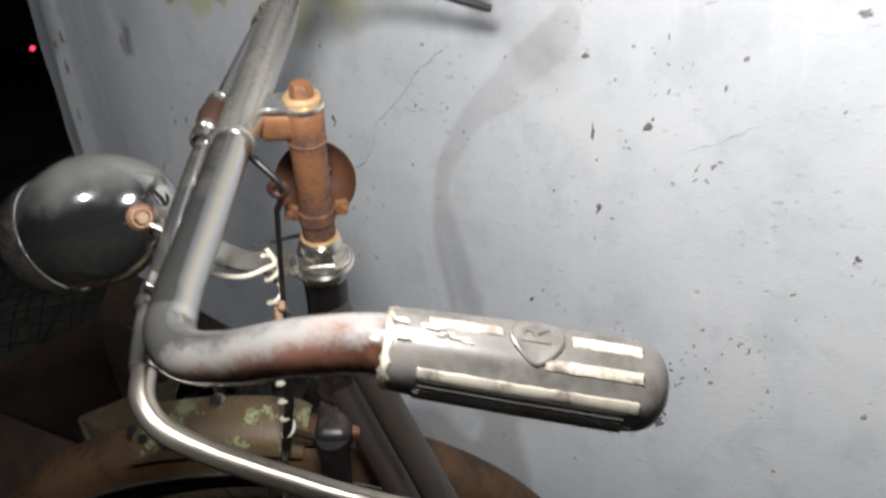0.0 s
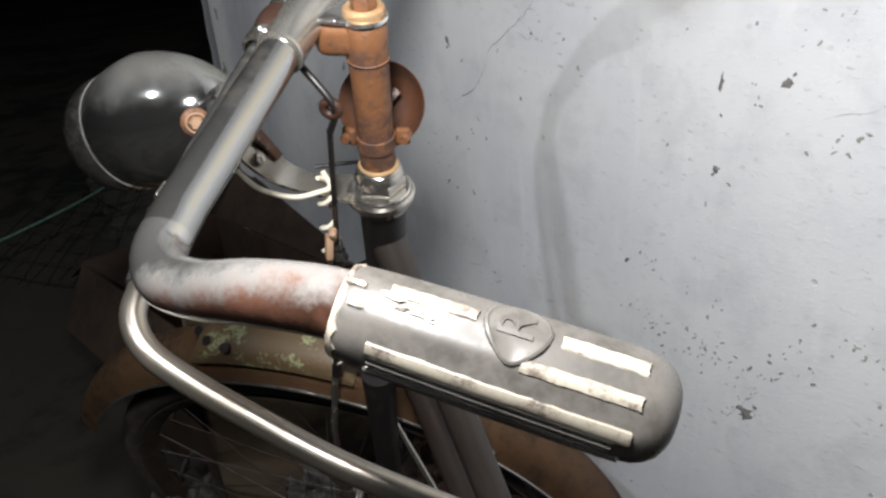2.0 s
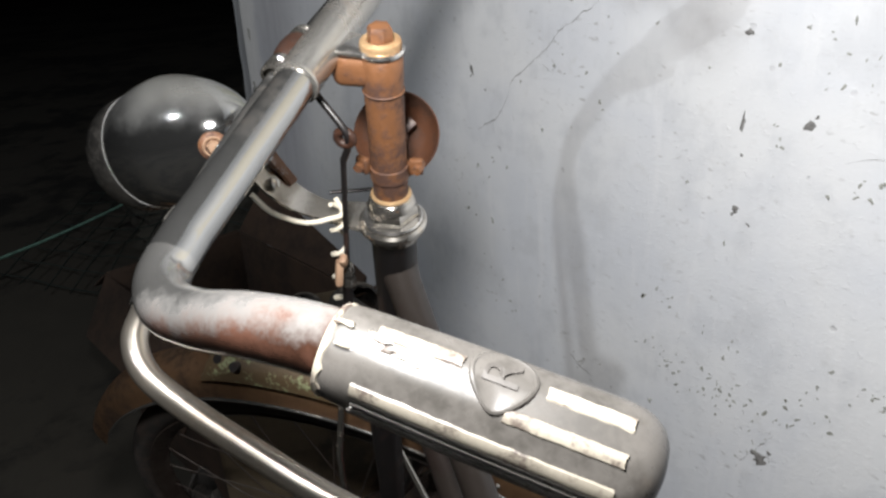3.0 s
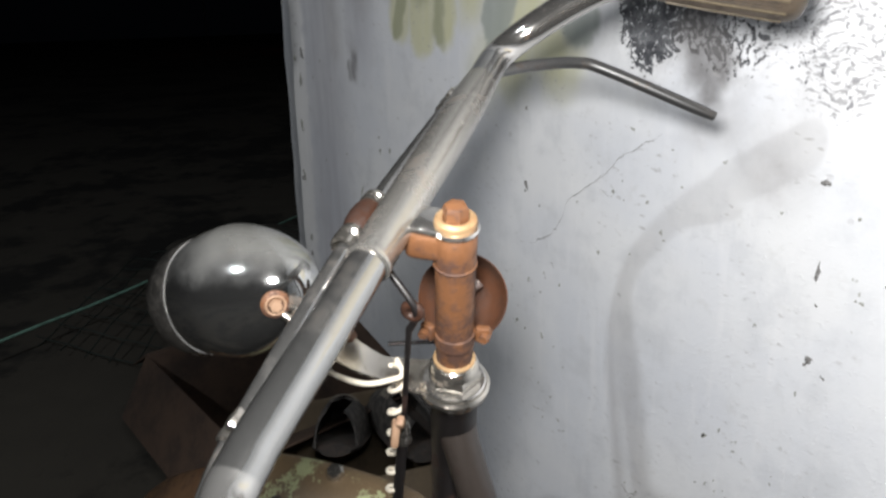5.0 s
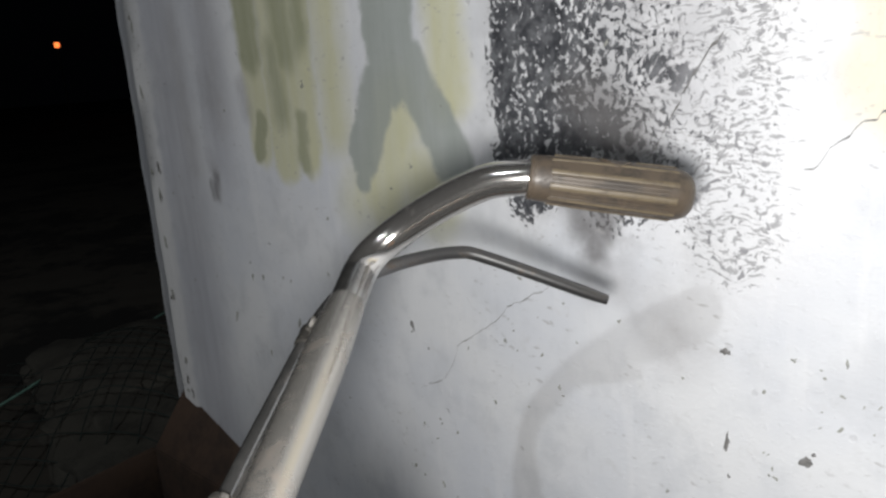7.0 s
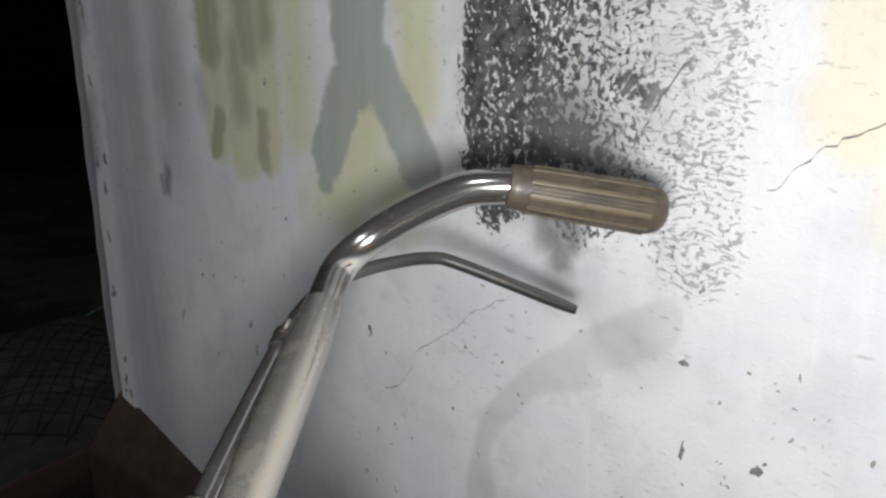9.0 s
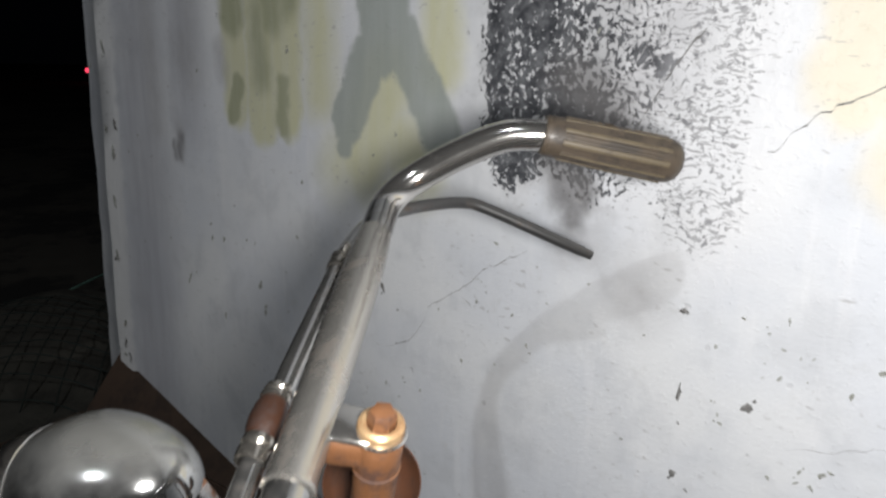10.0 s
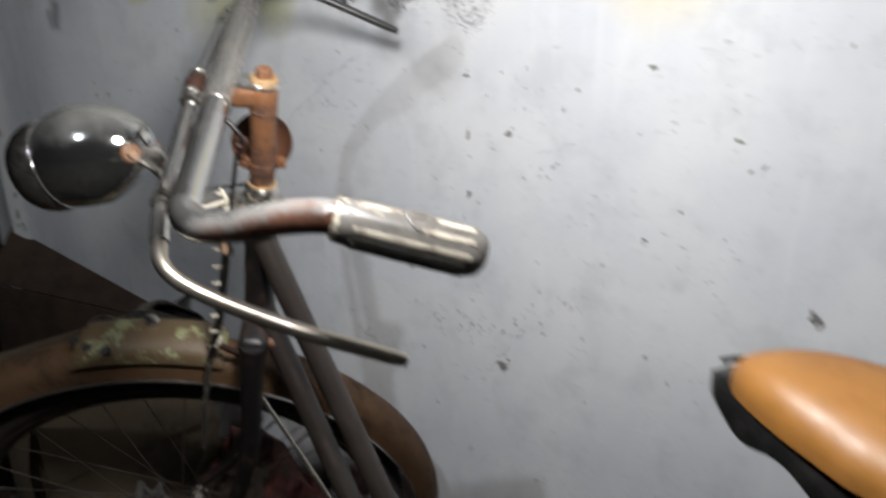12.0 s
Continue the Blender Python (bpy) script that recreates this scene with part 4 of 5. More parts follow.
bm = bmesh.new()
lathe(bm, [(0.0, -0.006), (0.0048, -0.005), (0.0052, 0.0), (0.0042, 0.004), (0.0, 0.005)], at_steer(-0.020, 0.032, -0.187), AXIS, 16)
lathe(bm, [(0.0058, -0.016), (0.0062, -0.012), (0.0055, -0.006)], at_steer(-0.020, 0.032, -0.187), AXIS, 6)
part("adjuster", bm, STEEL, pull)
bm = bmesh.new()
tube(bm, [at_steer(-0.020, 0.032, -0.190), at_steer(-0.022, 0.042, -0.300), at_steer(-0.026, 0.052, -0.360)], 0.0044, 12)
part("lower_rod", bm, BLACK_PAINT, pull)
bm = bmesh.new()
tube(bm, [at_steer(-0.024, 0.052, -0.345), at_steer(-0.038, 0.060, -0.44), at_steer(-0.040, 0.062, -0.52)], 0.0034, 10)
part("stirrup_rod", bm, STEEL, pull)
bm = bmesh.new()
coil = []
for k in range(90):
    t = k / 89
    c = at_steer(-0.014, 0.036, -0.13).lerp(at_steer(-0.022, 0.048, -0.345), t)
    a = t * 2 * math.pi * 9
    coil.append(c + 0.0058 * (math.cos(a) * AHEAD + math.sin(a) * RIGHT))
tube(bm, coil, 0.0017, 8)
part("wound_cord", bm, CREAM, pull, "cream cord wound round the brake rod")
bm = bmesh.new()
block(bm, STEER @ pose(-0.030, 0.034, -0.182, 10, 20, 30), (0.010, 0.006, 0.020), 0.002)
block(bm, STEER @ pose(-0.028, 0.030, -0.170, 0, -20, 10), (0.008, 0.006, 0.010), 0.002)
part("clamp", bm, PALE_RUST, pull)
bm = bmesh.new()
tube(bm, [(-0.101, -0.346, 0.604), (-0.064, -0.334, 0.540), (-0.025, -0.328, 0.484), (0.03, -0.325, 0.41)], 0.0030, 10)
part("brake_link", bm, STEEL, bicycle, "thin bright brake link rod")
bm = bmesh.new()
tube(bm, [(-0.107, -0.385, 0.872), (-0.085, -0.345, 0.872)], 0.0016, 8)
part("cross_wire", bm, BLACK_PAINT, bicycle)
bm = bmesh.new()
tube(bm, [at_steer(-0.018, 0.046, -0.345), at_steer(0.0, 0.0, -0.395), at_steer(0.01, -0.04, -0.43)], 0.004, 10)
part("brake_crank", bm, DARK_RUST, bicycle)

# front wheel, turned with the fork
AXLE = at_steer(0.015, 0.095, -0.77)


def spoke_dir(deg):
    return math.cos(radians(deg)) * AHEAD + math.sin(radians(deg)) * AXIS


def hoop(section, seg=96):
    """Sweeps a closed (radius, side) section round the axle."""
    bm = bmesh.new()
    rings = [[bm.verts.new(AXLE + spoke_dir(360 * i / seg) * r + RIGHT * w) for r, w in section] for i in range(seg)]
    n = len(section)
    for i in range(seg):
        for k in range(n):
            bm.faces.new((rings[i][k], rings[i][(k + 1) % n], rings[(i + 1) % seg][(k + 1) % n], rings[(i + 1) % seg][k]))
    return bm


front_wheel = part("front_wheel", hoop([(0.297, -0.014), (0.302, -0.016), (0.304, -0.012), (0.298, -0.008), (0.292, 0.0), (0.298, 0.008), (0.304, 0.012), (0.302, 0.016), (0.297, 0.014), (0.286, 0.006), (0.284, 0.0), (0.286, -0.006)]), RUSTY_RIM, bicycle, "spoked front wheel with a dull rusty rim")
part("tyre", hoop([(0.316 + 0.0185 * math.cos(t), 0.0185 * math.sin(t)) for t in [2 * math.pi * k / 14 for k in range(14)]]), TYRE, front_wheel, "worn dusty black tyre")
bm = bmesh.new()
lathe(bm, [(0.0, -0.056), (0.006, -0.056), (0.006, -0.034), (0.018, -0.034), (0.018, -0.031), (0.011, -0.028), (0.011, 0.028), (0.018, 0.031), (0.018, 0.034), (0.006, 0.034), (0.006, 0.056), (0, 0.056)], AXLE, RIGHT, 24)
part("hub", bm, STEEL, front_wheel)
for k in range(32):
    bm = bmesh.new()
    a = 360 * k / 32
    s = 1 if k % 2 else -1
    lean = 62 if (k // 2) % 2 else -62
    tube(bm, [AXLE + spoke_dir(a + lean) * 0.016 + RIGHT * s * 0.031, AXLE + spoke_dir(a) * 0.288], 0.0010, 5)
    part("spoke", bm, RUSTY_RIM, front_wheel)


def mudguard(a0, a1, radius, width, drop, n=70, sec=10):
    bm = bmesh.new()
    rows = []
    for i in range(n + 1):
        a = a0 + (a1 - a0) * i / n
        row = []
        for k in range(sec + 1):
            w = -1 + 2 * k / sec
            row.append(bm.verts.new(AXLE + spoke_dir(a) * (radius - drop * abs(w) ** 2.6) + RIGHT * width * math.sin(w * 1.3) / math.sin(1.3)))
        rows.append(row)
    for p, q in zip(rows, rows[1:]):
        for k in range(sec):
            bm.faces.new((p[k], p[k + 1], q[k + 1], q[k]))
    bmesh.ops.solidify(bm, geom=bm.faces, thickness=0.0014)
    return bm


guard = part("mudguard", mudguard(24, 168, 0.388, 0.034, 0.034), FENDER, bicycle, "rust-brown front mudguard")
for side in (-1, 1):
    bm = bmesh.new()
    tube(bm, [AXLE + spoke_dir(30 + 140 * i / 60) * 0.354 + RIGHT * side * 0.0342 for i in range(61)], 0.0019, 8)
    part("rolled_edge", bm, OLD_CHROME, guard)
# raised housing with flaked green paint on the crest of the mudguard
bm = bmesh.new()
rows = []
for i in range(15):
    a = 98 - 27 * i / 14
    e = min(1.0, i / 1.2, (14 - i) / 1.2)
    rows.append([bm.verts.new(AXLE + spoke_dir(a) * (0.384 + (0.012 + 0.014 * e) * math.sin(math.pi * k / 10) ** 0.7 * (0.4 + 0.6 * e)) + RIGHT * 0.033 * math.cos(math.pi * k / 10)) for k in range(11)])
for p, q in zip(rows, rows[1:]):
    for k in range(10):
        bm.faces.new((p[k], p[k + 1], q[k + 1], q[k]))
bm.faces.new(rows[0])
bm.faces.new(rows[-1][::-1])
housing = part("housing", bm, FLAKED_GREEN, guard, "sheet housing with flaking pale green paint")
# black discs standing in for the dark inside of the housing's open holes
for a, w in ((75.0, -0.018), (78.5, -0.026), (72.5, -0.005)):
    bm = bmesh.new()
    c = AXLE + spoke_dir(a) * 0.401 + RIGHT * w
    lathe(bm, [(0.0, 0.006), (0.0052, 0.006), (0.0060, 0.004), (0.006, -0.004)], c, (spoke_dir(a) - RIGHT * 0.7), 14)
    part("dark_hole_disc", bm, BLACK_PAINT, guard)
bm = bmesh.new()
lathe(bm, [(0.009, 0.0), (0.0095, 0.006), (0.007, 0.010), (0.0, 0.011)], AXLE + spoke_dir(85) * 0.407 + RIGHT * 0.012, spoke_dir(85), 8)
part("bolt", bm, STEEL, guard)
for s in (-1, 1):
    bm = bmesh.new()
    tube(bm, [AXLE + RIGHT * s * 0.053, AXLE + spoke_dir(122) * 0.368 + RIGHT * s * 0.033], 0.0022, 8)
    part("mudguard_stay", bm, STEEL, guard)

# fork
bm = bmesh.new()
block(bm, STEER @ Matrix.Translation((0, 0.002, -0.322)), (0.100, 0.034, 0.030), 0.010, 3)
fork = part("fork", bm, BLACK_PAINT, bicycle, "black enamelled front fork")
for sign in (-1, 1):
    bm = bmesh.new()
    line = smooth_line([at_steer(sign * 0.044, 0.002, -0.315), at_steer(sign * 0.046, 0.002, -0.37), at_steer(sign * 0.050, 0.004, -0.52), at_steer(sign * 0.052 + 0.006, 0.034, -0.67), at_steer(sign * 0.053 + 0.015, 0.095, -0.77)], 6)
    tube(bm, line, [0.0150 - 0.006 * k / (len(line) - 1) for k in range(len(line))], 16)
    part("fork_blade", bm, BLACK_PAINT, fork)
bm = bmesh.new()
lathe(bm, [(0.0, 0.0), (0.0085, 0.0), (0.0085, 0.006), (0.005, 0.008), (0, 0.008)], at_steer(-0.030, -0.015, -0.322), -AHEAD, 8)
part("bolt", bm, RUST, fork)

# saddle: tan top over a black moulded base, nose towards the bar
SADDLE = Vector((0.439, -0.410, 0.834))
S_BACK = Vector((0.93, -0.36, -0.02)).normalized()
S_UP = Vector((-0.05, -0.20, 0.975))
S_UP = (S_UP - S_BACK * S_UP.dot(S_BACK)).normalized()
S_SIDE = S_UP.cross(S_BACK).normalized()


def saddle_shell(grow, top, low, s0, s1, wave=0.0, nose=0.15):
    bm = bmesh.new()
    rows = []
    for i in range(41):
        s = s0 + (s1 - s0) * i / 40
        w = 0.029 + 0.022 * max(0.0, min(1.0, s / 0.35)) ** 1.2 + 0.050 * max(0.0, (s - 0.40) / 0.6) ** 1.3
        e = min(1.0, (s - s0) / nose)
        bow = math.sqrt(max(0.0, 1 - (1 - e) ** 2))
        w = (w + grow) * max(0.02, bow)
        c = SADDLE + S_BACK * (s * 0.27) + S_UP * (0.010 * s * s - 0.004 * (1 - e) ** 2 - 0.010 * (1 - bow))
        deep = low * (0.35 + 0.65 * bow) - wave * math.sin(s * 24.0)
        row = []
        for k in range(17):
            t = math.pi * k / 16
            y = math.copysign(abs(math.cos(t)) ** 0.8, math.cos(t))
            row.append(bm.verts.new(c + S_SIDE * w * y + S_UP * (deep + (top * (0.4 + 0.6 * bow) - deep) * max(0.0, math.sin(t)) ** 0.75)))
        rows.append(row)
    for p, q in zip(rows, rows[1:]):
        for k in range(16):
            bm.faces.new((p[k], p[k + 1], q[k + 1], q[k]))
        bm.faces.new((p[16], p[0], q[0], q[16]))
    bm.faces.new(rows[-1])
    bm.faces.new(rows[0][::-1])
    return bm


saddle = part("saddle", saddle_shell(0.0, 0.026, -0.004, -0.02, 1.0, 0.0, 0.24), TAN_VINYL, bicycle, "orange-tan vinyl saddle top")
part("base", saddle_shell(0.001, 0.001, -0.028, -0.075, 0.97, 0.006, 0.30), BLACK_PLASTIC, saddle, "glossy black moulded saddle base")
for s in (-1, 1):
    bm = bmesh.new()
    tube(bm, smooth_line([SADDLE + S_BACK * 0.02 + S_SIDE * s * 0.010 - S_UP * 0.034, SADDLE + S_BACK * 0.07 + S_SIDE * s * 0.02 - S_UP * 0.05, SADDLE + S_BACK * 0.15 + S_SIDE * s * 0.025 - S_UP * 0.055, SADDLE + S_BACK * 0.22 + S_SIDE * s * 0.045 - S_UP * 0.035], 6), 0.0038, 10)
    part("rail", bm, BLACK_PLASTIC, saddle)
bm = bmesh.new()
for k in range(5):
    c = SADDLE + S_BACK * (0.03 + 0.024 * k) + S_SIDE * 0.036 - S_UP * (0.034 + 0.004 * (k % 2))
    block(bm, basis(S_BACK, S_SIDE, S_UP, c), (0.016, 0.006, 0.014), 0.003)
part("base_rib", bm, BLACK_PLASTIC, saddle)
for drop in (0.012, 0.021, 0.030):
    line = []
    for i in range(24):
        s = -0.075 + 0.40 * i / 23
        e = min(1.0, (s + 0.085) / 0.15)
        w = 0.033 + 0.022 * max(0.0, min(1.0, s / 0.35)) ** 1.2
        line.append(SADDLE + S_BACK * (s * 0.27) + S_SIDE * w * math.sqrt(max(0.0, 1 - (1 - e) ** 2)) - S_UP * drop)
    part("base_ridge", tube(bmesh.new(), line, 0.0022, 8), BLACK_PLASTIC, saddle)


# ---- beside and beyond the wall's end ----
def carton(name, place, turn, size, material, label, flaps=()):
    box = thing(name, place, label, "box", "cartons by the wall")
    m = pose(*place, 0, 0, turn)
    x, y, z = size
    t = 0.006
    for s in (-1, 1):
        bm = bmesh.new()
        block(bm, m @ Matrix.Translation((s * (x / 2 - t / 2), 0, z / 2)), (t, y, z), 0.0015)
        part("side_panel", bm, material, box)
        bm = bmesh.new()
        block(bm, m @ Matrix.Translation((0, s * (y / 2 - t / 2), z / 2)), (x - 2 * t - 0.002, t, z), 0.0015)
        part("end_panel", bm, material, box)
    bm = bmesh.new()
    block(bm, m @ Matrix.Translation((0, 0, t / 2)), (x - 0.014, y - 0.014, t))
    part("bottom", bm, material, box)
    for axis, s, ang, depth in flaps:
        bm = bmesh.new()
        if axis == "x":
            hinge = m @ Matrix.Translation((s * (x / 2 - t / 2), 0, z + 0.003)) @ pose(0, 0, 0, 0, s * (ang - 90), 0)
            block(bm, hinge @ Matrix.Translation((s * depth / 2, 0, 0)), (depth, y * 0.97, 0.004), 0.001)
        else:
            hinge = m @ Matrix.Translation((0, s * (y / 2 - t / 2), z + 0.003)) @ pose(0, 0, 0, -s * (ang - 90), 0, 0)
            block(bm, hinge @ Matrix.Translation((0, s * depth / 2, 0)), (x * 0.97, depth, 0.004), 0.001)
        part("flap", bm, material, box)
    return box


carton("carton", (-1.02, -0.22, GROUND), 8, (0.52, 0.34, 0.415), CARDBOARD, "dark brown open cardboard carton beside the wall", (("x", 1, 60, 0.16), ("x", -1, 120, 0.16), ("y", 1, 40, 0.15), ("y", -1, 150, 0.15)))
carton("carton", (-0.62, -0.24, GROUND), -14, (0.26, 0.30, 0.475), PALE_CARD, "buff cardboard carton behind the front wheel", (("x", 1, 175, 0.13), ("x", -1, 170, 0.12)))


def shoe(place, m, label):
    """A slip-on canvas shoe: sole, upper with an open mouth, elastic ribs."""
    ob = thing("shoe", place, label, "shoe", "shoes on the carton")
    bm = bmesh.new()
    rows = []
    for i in range(21):
        s = i / 20
        w = 0.036 + 0.010 * math.sin(math.pi * min(1, s * 1.1)) - (0.012 if s < 0.1 else 0) * (1 - s / 0.1) - 0.022 * max(0, (s - 0.86) / 0.14) ** 2
        rows.append([bm.verts.new(m @ Vector((s * 0.25, w * math.cos(2 * math.pi * k / 12), 0.010 + 0.010 * math.sin(2 * math.pi * k / 12)))) for k in range(12)])
    for p, q in zip(rows, rows[1:]):
        for k in range(12):
            bm.faces.new((p[k], p[(k + 1) % 12], q[(k + 1) % 12], q[k]))
    bm.faces.new(rows[0][::-1])
    bm.faces.new(rows[-1])
    part("sole", bm, TYRE, ob)
    bm = bmesh.new()
    rows = []
    for i in range(19):
        s = i / 18
        w = (0.033 + 0.009 * math.sin(math.pi * s)) * (math.sqrt(max(0.02, 1 - max(0, (s - 0.75) / 0.25) ** 2)))
        h = 0.060 if s < 0.45 else 0.060 - 0.042 * ((s - 0.45) / 0.55) ** 1.3
        open_top = 0.30 if s < 0.45 else 0.0
        rows.append([bm.verts.new(m @ Vector((0.004 + s * 0.24, w * math.cos(a), 0.014 + h * max(0.0, math.sin(a)) ** 0.8))) for a in [((0.5 - open_top / 2) * math.pi * k / 6) if k <= 6 else (math.pi - (0.5 - open_top / 2) * math.pi * (13 - k) / 6) for k in range(14)]])
    for p, q in zip(rows, rows[1:]):
        for k in range(13):
            if k == 6 and (p[6].co - p[7].co).length > 0.012:
                continue
            bm.faces.new((p[k], p[k + 1], q[k + 1], q[k]))
    bmesh.ops.remove_doubles(bm, verts=bm.verts, dist=0.0005)
    bmesh.ops.solidify(bm, geom=bm.faces, thickness=0.003)
    part("upper", bm, CLOTH, ob)
    for i in range(7):
        s = 0.47 + 0.03 * i
        h = 0.060 - 0.042 * ((s - 0.45) / 0.55) ** 1.3
        w = 0.033 + 0.009 * math.sin(math.pi * s)
        bm = bmesh.new()
        tube(bm, [m @ Vector((0.004 + s * 0.24, w * 0.9 * math.cos(a), 0.0165 + h * max(0.0, math.sin(a)) ** 0.8)) for a in [math.pi * (0.28 + 0.44 * k / 8) for k in range(9)]], 0.0022, 6)
        part("lace", bm, LACE, ob)
    return ob


SHOE_AT = pose(-0.53, -0.27, GROUND + 0.505, 0, 22, 150)
shoe((-0.53, -0.27, GROUND + 0.505), SHOE_AT, "dark canvas shoe with soiled laces on a carton")
shoe((-0.60, -0.14, GROUND + 0.49), pose(-0.46, -0.15, GROUND + 0.49, 0, 8, 170), "dark canvas shoe lying on a carton")


def lump(name, place, size, material, label, category, seed, squash=1.0):
    bm = bmesh.new()
    bmesh.ops.create_icosphere(bm, subdivisions=4, radius=1.0)
    for v in bm.verts:
        d = v.co.normalized()
        d = Vector([math.copysign(abs(c) ** 0.62, c) for c in d])
        k = 1 + 0.22 * noise.noise(d * 2.2 + Vector((seed, 0, 0))) + 0.10 * noise.noise(d * 6 + Vector((0, seed, 0)))
        v.co = Vector((d.x * size[0], d.y * size[1], max(-0.001, d.z) * size[2])) * k
        if d.z < 0:
            v.co.z = -0.004
    bmesh.ops.translate(bm, verts=bm.verts, vec=place)
    ob = part(name, bm, material)
    return tagged(ob, label, category)


lump("sack", (-2.15, 0.18, GROUND), (0.42, 0.34, 0.13), SACK, "grey-green woven sack on the ground", "sack", 1.3)
lump("sack", (-2.75, 0.30, GROUND), (0.50, 0.40, 0.14), SACK, "slumped woven sack under the net", "sack", 4.1)
lump("rag", (-0.36, -0.13, GROUND), (0.15, 0.09, 0.29), RED_CLOTH, "dark red-brown crumpled cloth behind the front wheel", "rag", 2.2)
lump("paper_bag", (-0.425, -0.325, GROUND), (0.050, 0.050, 0.30), GREY_PAPER, "crumpled grey paper bag behind the front wheel", "bag", 7.9)
lump("cloth_bundle", (-0.56, -0.46, GROUND), (0.075, 0.060, 0.30), CLOTH, "dark bundled cloth standing beside the carton", "cloth", 3.4)
lump("sack", (-0.34, -0.20, GROUND), (0.075, 0.075, 0.31), BROWN_SACK, "slumped dark brown sack behind the wheel", "sack", 9.2)
lump("plastic_bag", (-0.16, -0.07, GROUND), (0.10, 0.06, 0.15), RED_PLASTIC, "crumpled dark red plastic bag by the wall", "bag", 5.7)


def net_height(x, y):
    return 0.04 + 0.13 * math.exp(-((x + 2.15) ** 2 / 0.16 + (y - 0.18) ** 2 / 0.10)) + 0.14 * math.exp(-((x + 2.75) ** 2 / 0.22 + (y - 0.30) ** 2 / 0.14)) + 0.02 * noise.noise((x * 5, y * 5, 0.3))


net = thing("net", (-2.45, 0.05, GROUND), "green mesh net spread over sacks", "net")
for k in range(13):
    c = -1.1 + 0.2 * k
    for s in (-1, 1):
        pts = []
        for i in range(41):
            u = -1.1 + 2.2 * i / 40
            x, y = -2.45 + 0.5 * (u + s * c * 0.9), 0.05 + 0.55 * (c - s * u * 0.9) * 0.6
            if -3.2 < x < -1.72 and -0.75 < y < 0.75:
                pts.append((x, y, GROUND + net_height(x, y)))
        if len(pts) > 2:
            part("cord", tube(bmesh.new(), pts, 0.0024, 5, False), NET_GREEN, net)
bm = bmesh.new()
tube(bm, smooth_line([(-1.95, -1.6, 0.03), (-2.42, -0.71, 0.06), (-2.56, -0.45, 0.06), (-2.70, -0.19, 0.07), (-2.90, 0.10, 0.08), (-3.12, 0.46, 0.07), (-3.37, 0.76, 0.05), (-3.8, 1.3, 0.0)], 10), 0.0055, 8)
tagged(part("rope", bm, ROPE_GREEN), "green cord along the edge of the net", "rope")

# two small lamps far across the dark yard
def far_lamp(x, y, z, size, colour, label):
    post = thing("signal_lamp", (x, y, GROUND), label, "lamp")
    bm = bmesh.new()
    tube(bm, [(x, y, GROUND), (x, y, z - size)], 0.03, 10)
    part("post", bm, BLACK_PAINT, post)
    glow, nt, p = nodes_of("lamp_glow")
    p.inputs["Base Color"].default_value = (*colour, 1)
    p.inputs["Emission Color"].default_value = (*colour, 1)
    p.inputs["Emission Strength"].default_value = 1.6
    bm = bmesh.new()
    lathe(bm, [(0.0, -size), (0.8 * size, -0.8 * size), (size, 0.0), (0.8 * size, 0.8 * size), (0.0, size)], (x, y, z), (0, 0, 1), 16)
    part("lens", bm, glow, post)


far_lamp(-28.8, 6.9, 2.70, 0.10, (1.0, 0.22, 0.05), "small glowing orange lamp on a post")
far_lamp(-27.6, 10.3, 0.42, 0.09, (1.0, 0.06, 0.12), "small glowing red lamp on a low post")

# ---- chips, pits and cracks of the wall ----
def chip(x, z, w, h, seed, material=CHIP_DARK, face=0.0):
    """A ragged flake out of the paint: two or three torn lobes with sloping rims."""
    rnd = random.Random(seed)
    bm = bmesh.new()
    n = 13
    for lobe in range(rnd.choice((2, 3, 3))):
        f = 1.0 if lobe == 0 else rnd.uniform(0.25, 0.55)
        cx, cz = (x, z) if lobe == 0 else (x + w * rnd.uniform(-0.55, 0.55), z + h * rnd.uniform(-0.75, 0.75))
        lean = rnd.uniform(-0.6, 0.6)
        rim = []
        for k in range(n):
            t = 2 * math.pi * k / n
            q = rnd.uniform(0.42, 1.15) * f
            u, v = w / 2 * q * math.cos(t), h / 2 * q * math.sin(t)
            rim.append((cx + u + lean * v, cz + v))
        outer = [bm.verts.new((p, face - 0.0003, q)) for p, q in rim]
        inner = [bm.verts.new((cx + (p - cx) * 0.6, face - 0.0011 - 0.0002 * lobe, cz + (q - cz) * 0.6)) for p, q in rim]
        for k in range(n):
            bm.faces.new((outer[k], outer[(k + 1) % n], inner[(k + 1) % n], inner[k]))
        bm.faces.new(inner)
    return part("paint_chip", bm, material, wall)


